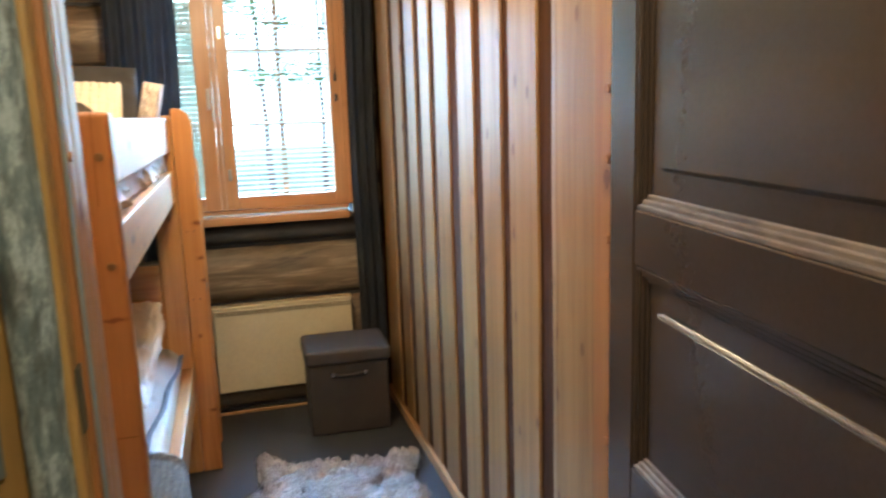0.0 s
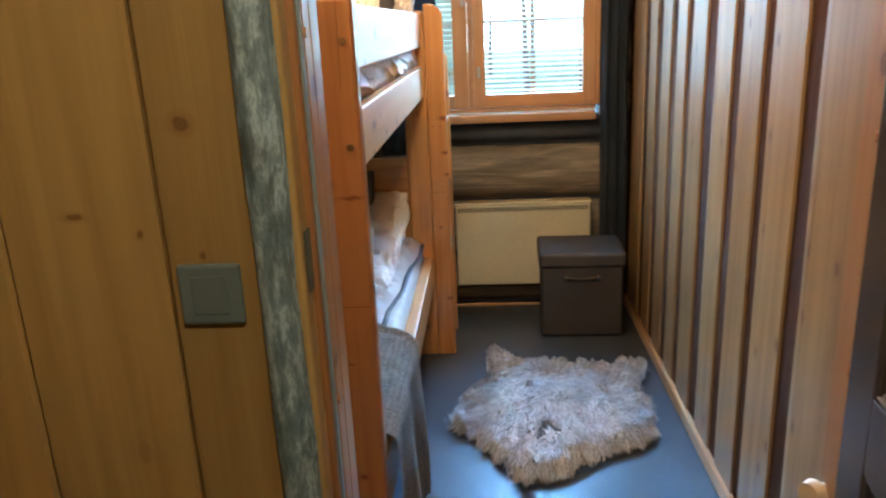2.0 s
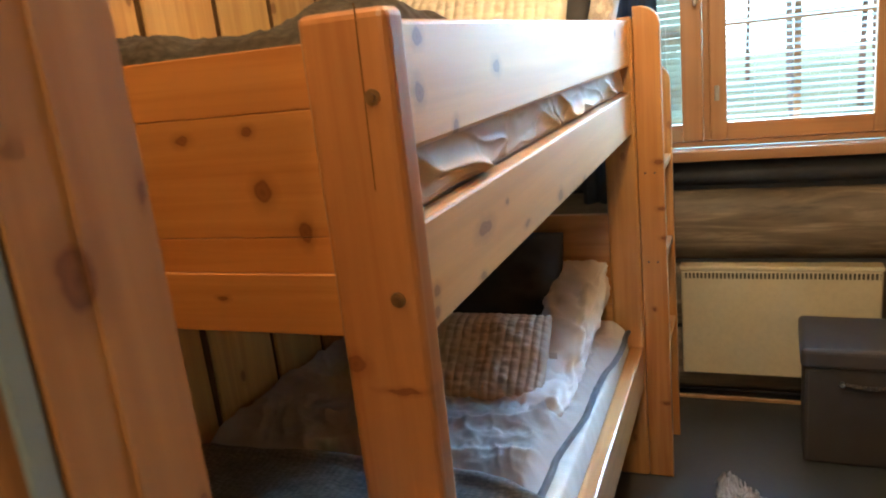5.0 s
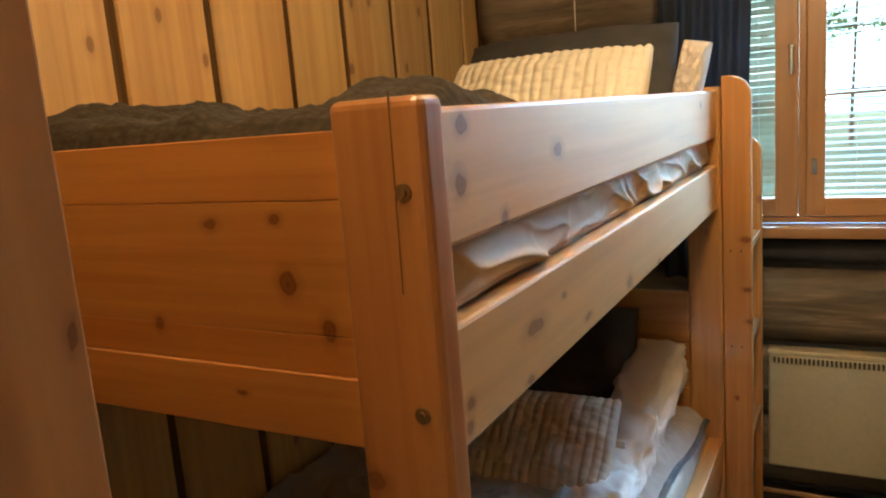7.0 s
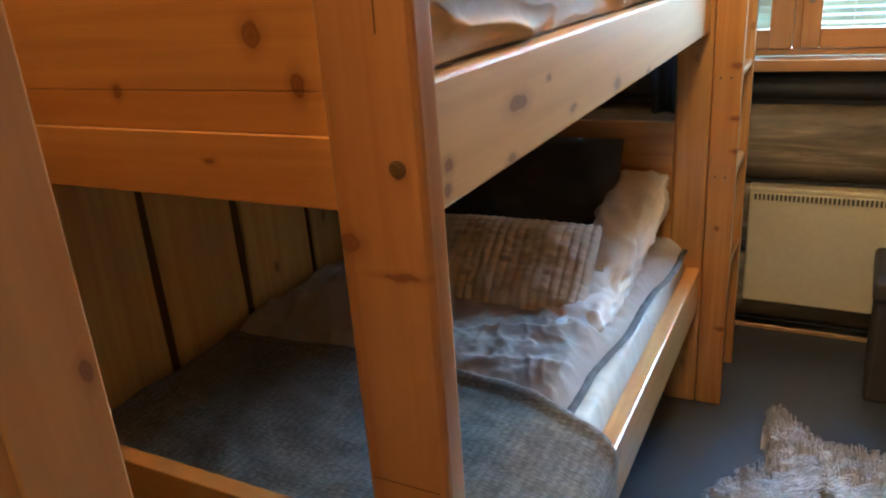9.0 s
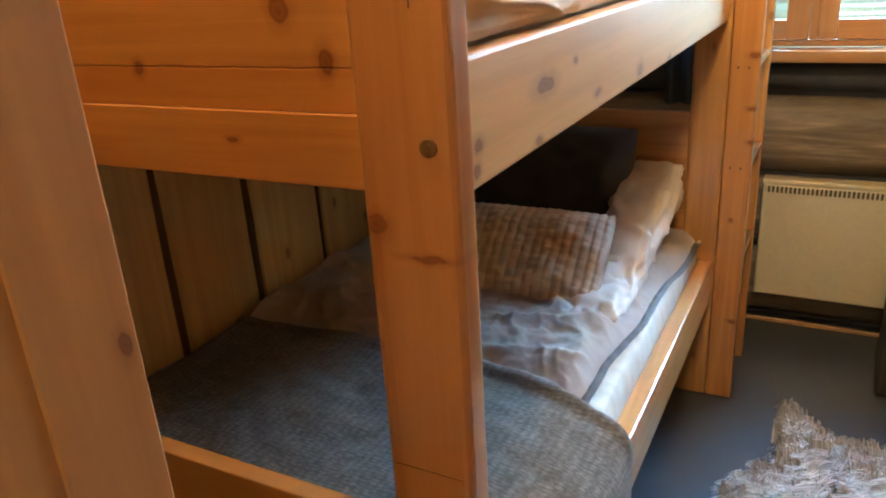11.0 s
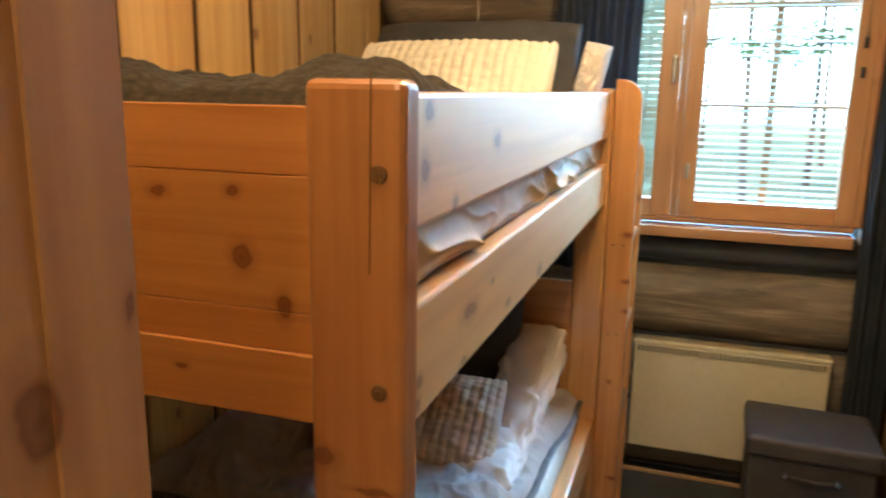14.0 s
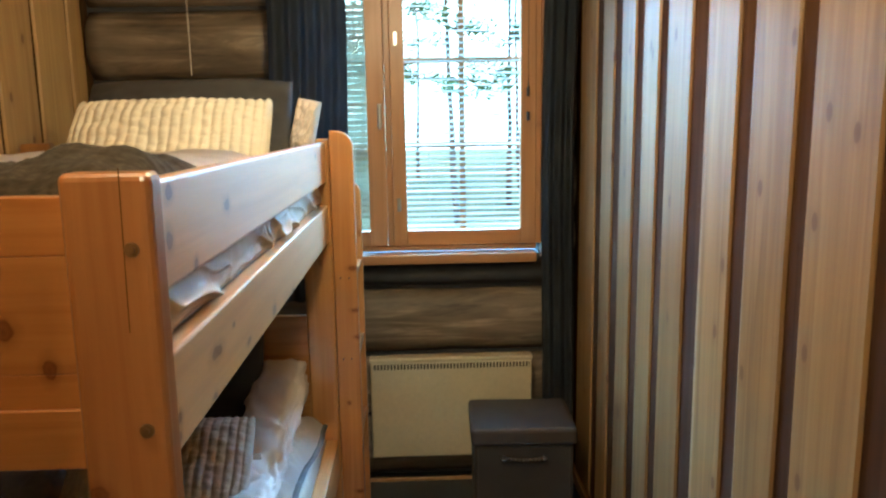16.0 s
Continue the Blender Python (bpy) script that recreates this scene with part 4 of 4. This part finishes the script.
def throw_up(u, v):
    x = -1.20 + 0.955 * u
    y = 1.835 + 0.50 * v - 0.18 * u * v * v
    z = 1.612 + 0.020 * fbm(x * 3.1, y * 3, 1.0) + 0.016 * fbm(x * 9, y * 9, 2.0) + 0.006 * fbm(x * 38, y * 38, 5.0)
    z += 0.022 * math.exp(-((x + 0.32) / 0.10) ** 2 - ((y - 1.96) / 0.16) ** 2) + 0.03 * math.exp(-((x + 0.95) / 0.2) ** 2)
    edge = min(u, 1 - u, v, 1 - v)
    z -= 0.085 * math.exp(-edge / 0.03)
    return (x, y, z)
tagged(part("throw_blanket", sheet_grid(throw_up, 110, 70, 0.012), KNIT_BROWN, None, "", True), "rumpled brown-grey knitted throw on the upper bunk", "blanket")


def duvet_up(u, v):
    x, y = -1.22 + 0.86 * u, 2.30 + 1.10 * v
    e = min(u, 1 - u, v, 1 - v)
    z = 1.508 + 0.085 * (1 - math.exp(-e / 0.06)) + 0.018 * fbm(x * 4, y * 4, 9.0)
    return (x, y, z)
tagged(part("duvet", sheet_grid(duvet_up, 60, 60, 0.006), LINEN, None, "", True), "white cotton duvet on the upper bunk", "duvet")
tagged(part("cushion", placed(pillow_mesh(0.66, 0.34, 0.13, 21, 0.010, 0.3, 0.35, 170), pose(-0.70, 3.33, 1.61, 52, 0, 0)), CORD_CREAM, None, "", True), "cream ribbed corduroy cushion propped on the upper bunk", "cushion")
tagged(part("pillow", placed(pillow_mesh(0.72, 0.42, 0.15, seed=2.2), pose(-0.68, 3.46, 1.64, 58, 0, 0)), BLACKCLOTH, None, "", True), "charcoal cotton pillow behind the cream cushion", "pillow", "pillows")
tagged(part("folded_towel", placed(pillow_mesh(0.085, 0.19, 0.11, seed=5.2), pose(-0.293, 3.47, 1.655, 80, 12, 0)), LINEN, None, "", True), "rolled white linen end beside the dark pillow", "linen")

# ---- bedding, lower bunk ----
lower_mattress = thing("mattress", "mattress with white cover and grey piping, lower bunk", "mattress", (-0.76, 2.69, 0.392), "bunk mattresses")


def low_matt(u, v):
    y = BY0 + 0.06 + (BY1 - BY0 - 0.12) * u
    s = v * 1.10
    if s < 0.10:
        a = s / 0.10
        x, z = -0.281 - 0.02 * a * a, 0.47 + 0.095 * math.sin(a * math.pi / 2)
    else:
        x, z = -0.301 - (s - 0.10), 0.565
    w = 0.006 * fbm(y * 8, s * 14, 3.0) + 0.004 * fbm(y * 22, s * 5, 8.0)
    return (x + 0.4 * w, y, z + w)
part("cover", sheet_grid(low_matt, 160, 60), MATTRESS_M, lower_mattress, "creased off-white cover", True)
part("core", box(BX0 + 0.05, RX0 - 0.036, BY0 + 0.06, BY1 - 0.06, 0.392, 0.545, bevel=0.03, segs=3), MATTRESS_M, lower_mattress)


def duvet_low(u, v):
    x, y = -0.352 + 0.075 * v - (0.905 + 0.06 * v) * u, 2.37 + 1.15 * v
    x += 0.006 * math.sin(17 * v) * (1 - u)
    inner = min(1.0, u / 0.045)
    low = min(1.0, 0.1 + max(0.0, v - 0.07) / 0.12)
    z = 0.572 + 0.046 * (1 - math.exp(-u / 0.035)) * low
    wx, wy = x + 0.10 * fbm(x * 3, y * 3, 5.0), y + 0.10 * fbm(x * 3, y * 3, 8.0)
    fold = 0.016 * (1 - abs(math.sin(9 * wx + 6 * wy))) ** 1.6 + 0.013 * (1 - abs(math.sin(13 * wy - 7 * wx + 1.2))) ** 2
    fold += 0.005 * (1 - abs(math.sin(41 * wx + 17 * wy + 3 * fbm(x * 7, y * 7)))) ** 2
    z += inner * low * (fold + 0.020 * fbm(x * 4, y * 4, 1.5) + 0.007 * fbm(x * 19, y * 19, 2.5))
    return (x, y, z)
duvet = part("duvet", sheet_grid(duvet_low, 170, 190, 0.006), LINEN, None, "", True)
tagged(duvet, "crumpled white cotton duvet with grey edging, lower bunk", "duvet")


def edging(u, v):
    """A flat bound edge that follows the duvet's side."""
    x, y, z = duvet_low(0.0, u)
    return (x - 0.004 + 0.020 * v + 0.003 * fbm(y * 14, 2.0), y, z + 0.004 + 0.006 * math.sin(math.pi * v) + 0.003 * fbm(y * 25, 7.0))
part("edging", sheet_grid(edging, 140, 5, 0.004), PIPING, duvet, "grey bound edge", True)


def roll(u, v):
    """The turned-back top of the duvet, a thick rolled fold that rises to the head end."""
    a = 2 * math.pi * u
    y = 2.74 + 0.79 * v
    cx = -0.435 + 0.015 * v + 0.012 * fbm(y * 3, 0.7)
    cz = 0.585 + 0.32 * max(0.0, v - 0.32) ** 1.25
    c, s = math.cos(a), math.sin(a)
    c, s = math.copysign(abs(c) ** 0.6, c), math.copysign(abs(s) ** 0.6, s)
    end = min(1.0, v / 0.10, (1 - v) / 0.025) ** 0.5
    crease = 0.013 * (1 - abs(math.sin(11 * v + 1.6 * c + 2.5 * fbm(y * 3, s)))) ** 3 - 0.010 * (1 - abs(math.sin(7 * v - 2.2 * s + 3 * fbm(y * 2, c, 4.0)))) ** 4
    wob = 0.018 * fbm(y * 7, c * 1.7, s * 1.7) + crease
    return (cx + end * (0.078 + 0.008 * v + wob) * c, y, cz + end * (0.044 + 0.024 * v + wob) * s)
part("turned_back_fold", sheet_grid(roll, 56, 130), LINEN, duvet, "thick rolled fold", True)
tagged(part("cushion", placed(pillow_mesh(0.55, 0.34, 0.13, 21, 0.0065, 1.3, 0.45, 170), pose(-0.690, 2.99, 0.675, 38, 0, 2)), CORD_TAUPE, None, "", True), "taupe ribbed corduroy cushion on the lower bunk", "cushion")
part("tag", placed(box(-0.012, 0.012, -0.0008, 0.0008, -0.01, 0.01, bevel=0), pose(-0.412, 3.01, 0.70)), LINEN, bpy.data.objects["cushion.001"], "small white label")
tagged(part("pillow", placed(pillow_mesh(0.74, 0.44, 0.14, seed=7.2), pose(-0.83, 3.44, 0.745, 62, 0, 0)), BLACKCLOTH, None, "", True), "charcoal cotton pillow against the lower headboard", "pillow", "pillows")


def low_throw(u, v):
    """Throw laid across the foot of the lower bunk, hanging over the side rail."""
    y = 1.835 + (0.66 + 0.02 * math.sin(5 * u)) * v
    s = u * 1.52
    flat = 0.98
    y -= 0.16 * max(0.0, (s - 0.78)) / 0.7 * v * 1.25
    if s < flat:
        x, z = -1.235 + s, 0.625
        z -= 0.03 * max(0.0, (s - 0.8) / 0.18) ** 2
    else:
        d = s - flat
        a = min(1.0, d / 0.10)
        x = -0.255 + 0.055 * math.sin(a * math.pi / 2) + 0.03 * max(0, d - 0.10)
        z = 0.595 - 0.05 * (1 - math.cos(a * math.pi / 2)) - max(0.0, d - 0.10) * 0.98
    hang = max(0.0, (s - flat) / 0.5)
    x += hang * 0.020 * math.sin(22 * y + 1.0)
    z += 0.012 * fbm(x * 4, y * 4, 6.0) + 0.006 * fbm(x * 14, y * 14, 2.0)
    if v > 0.93:
        z += 0.012 * math.sin((v - 0.93) / 0.07 * math.pi)
    return (x, y, z)
tagged(part("throw_blanket", sheet_grid(low_throw, 160, 70, 0.012), KNIT_GREY, None, "", True), "chunky grey knitted throw hanging over the lower side rail", "blanket")

# ---- assumed ceiling lamps, all out of view ----
def assumed_ceiling_lamp(x, y):
    t = thing("assumed_ceiling_lamp", "assumed round white glass ceiling lamp out of view, lit", "ceiling lamp", (x, y, ZC), "ceiling lamps")
    part("base", rod(bmesh.new(), (x, y, ZC), (x, y, ZC - 0.022), 0.13, 32), LAMP_RIM, t)
    bm = bmesh.new()
    bmesh.ops.create_uvsphere(bm, u_segments=28, v_segments=12, radius=0.12)
    for v in bm.verts:
        v.co = Vector((x + v.co.x, y + v.co.y, ZC - 0.024 + min(0.0, v.co.z) * 0.45))
    part("glass_bowl", bm, GLOW, t, "lit opal glass bowl", True)
assumed_ceiling_lamp(-0.40, 1.62)
assumed_ceiling_lamp(0.0, 2.75)
assumed_ceiling_lamp(0.12, 0.25)

# ---- outside ----
structure(part("ground", box(-300, 300, YW + 0.4, 400, -0.9, -0.6, bevel=0), SOIL), "mossy forest ground outside the window", "ground")
bd = bmesh.new()
for a, b in ((-60, 60),):
    vs = [bd.verts.new(p) for p in ((a, 62, -0.6), (b, 62, -0.6), (b, 62, 34), (a, 62, 34))]
    bd.faces.new(vs)
structure(part("backdrop", bd, FAR), "glowing backdrop painted with bright hazy woods and sky", "backdrop")


def tree(x, y, h, seed):
    t = thing("tree", "slender pine with sparse feathery green crown", "tree", (x, y, -0.6), "trees outside")
    r = random.Random(seed)
    bm = bmesh.new()
    px, py = x, y
    tips = []
    for k in range(8):
        qx, qy = px + r.uniform(-0.08, 0.08), py + r.uniform(-0.08, 0.08)
        rod(bm, (px, py, -0.6 + h * k / 8), (qx, qy, -0.6 + h * (k + 1) / 8), 0.08 * (1 - k / 9), 9, 0.08 * (1 - (k + 1) / 9))
        if k > 1:
            for _ in range(5):
                a = r.uniform(0, 6.28)
                L = r.uniform(0.8, 1.7) * (1.2 - k / 10)
                e = (qx + L * math.cos(a), qy + L * math.sin(a), -0.6 + h * (k + 1) / 8 + r.uniform(-0.3, 0.5))
                rod(bm, (qx, qy, -0.6 + h * (k + 1) / 8), e, 0.025, 5, 0.008)
                tips.append((Vector((qx, qy, -0.6 + h * (k + 1) / 8)), Vector(e)))
        px, py = qx, qy
    part("trunk", bm, BARK, t)
    vs, fs = [], []
    for a, b in tips:
        for _ in range(70):
            p = a.lerp(b, r.uniform(0.3, 1.08)) + Vector((r.gauss(0, 0.14), r.gauss(0, 0.14), r.gauss(0, 0.12)))
            d = Vector((r.gauss(0, 1), r.gauss(0, 1), r.gauss(0, 0.6))).normalized() * r.uniform(0.04, 0.09)
            s = d.cross(Vector((r.gauss(0, 1), r.gauss(0, 1), r.gauss(0, 1)))).normalized() * 0.03
            n = len(vs)
            vs += [tuple(p - d), tuple(p + s), tuple(p + d), tuple(p - s)]
            fs.append((n, n + 1, n + 2, n + 3))
    m = bpy.data.meshes.new("crown")
    m.from_pydata(vs, [], fs)
    m.materials.append(LEAF)
    o = new("crown", m)
    o.parent = t
    o.matrix_parent_inverse = t.matrix_basis.inverted()


for i, (x, y, h) in enumerate(((-0.6, 24.0, 9.5), (1.0, 17.5, 8.5), (3.6, 26.0, 10.0), (0.2, 32.0, 11.0), (-3.6, 22.0, 9.0), (2.6, 21.0, 9.0), (-1.9, 30.0, 10.0))):
    tree(x, y, h, 30 + i)

# ---- boards of the two side walls ----
for y0, y1 in ((3.905, 4.19), (3.645, 3.825), (3.385, 3.545), (3.145, 3.315), (2.887, 3.070), (2.597, 2.795), (2.335, 2.533), (2.060, 2.275), (1.655, 1.980), (1.425, 1.640)):
    part("plank", wany_board(y0, y1, 0.056, ZC - 0.002, XR + 0.022, 0.022, -1, 0.005, 9, "y", random.choice((0.006, 0.02, 0.035))), PINE_RIGHT, wall_right)
cuts = (1.42, 1.78, 2.07, 2.352, 2.643, 2.945, 3.225, 3.522, 3.795, 4.075, 4.225)
for a, b in zip(cuts, cuts[1:]):
    part("plank", wany_board(a + 0.012, b - 0.012, 0.0, ZC - 0.002, XL - 0.022, 0.024, 1, 0.007), PINE_LEFT, wall_left)
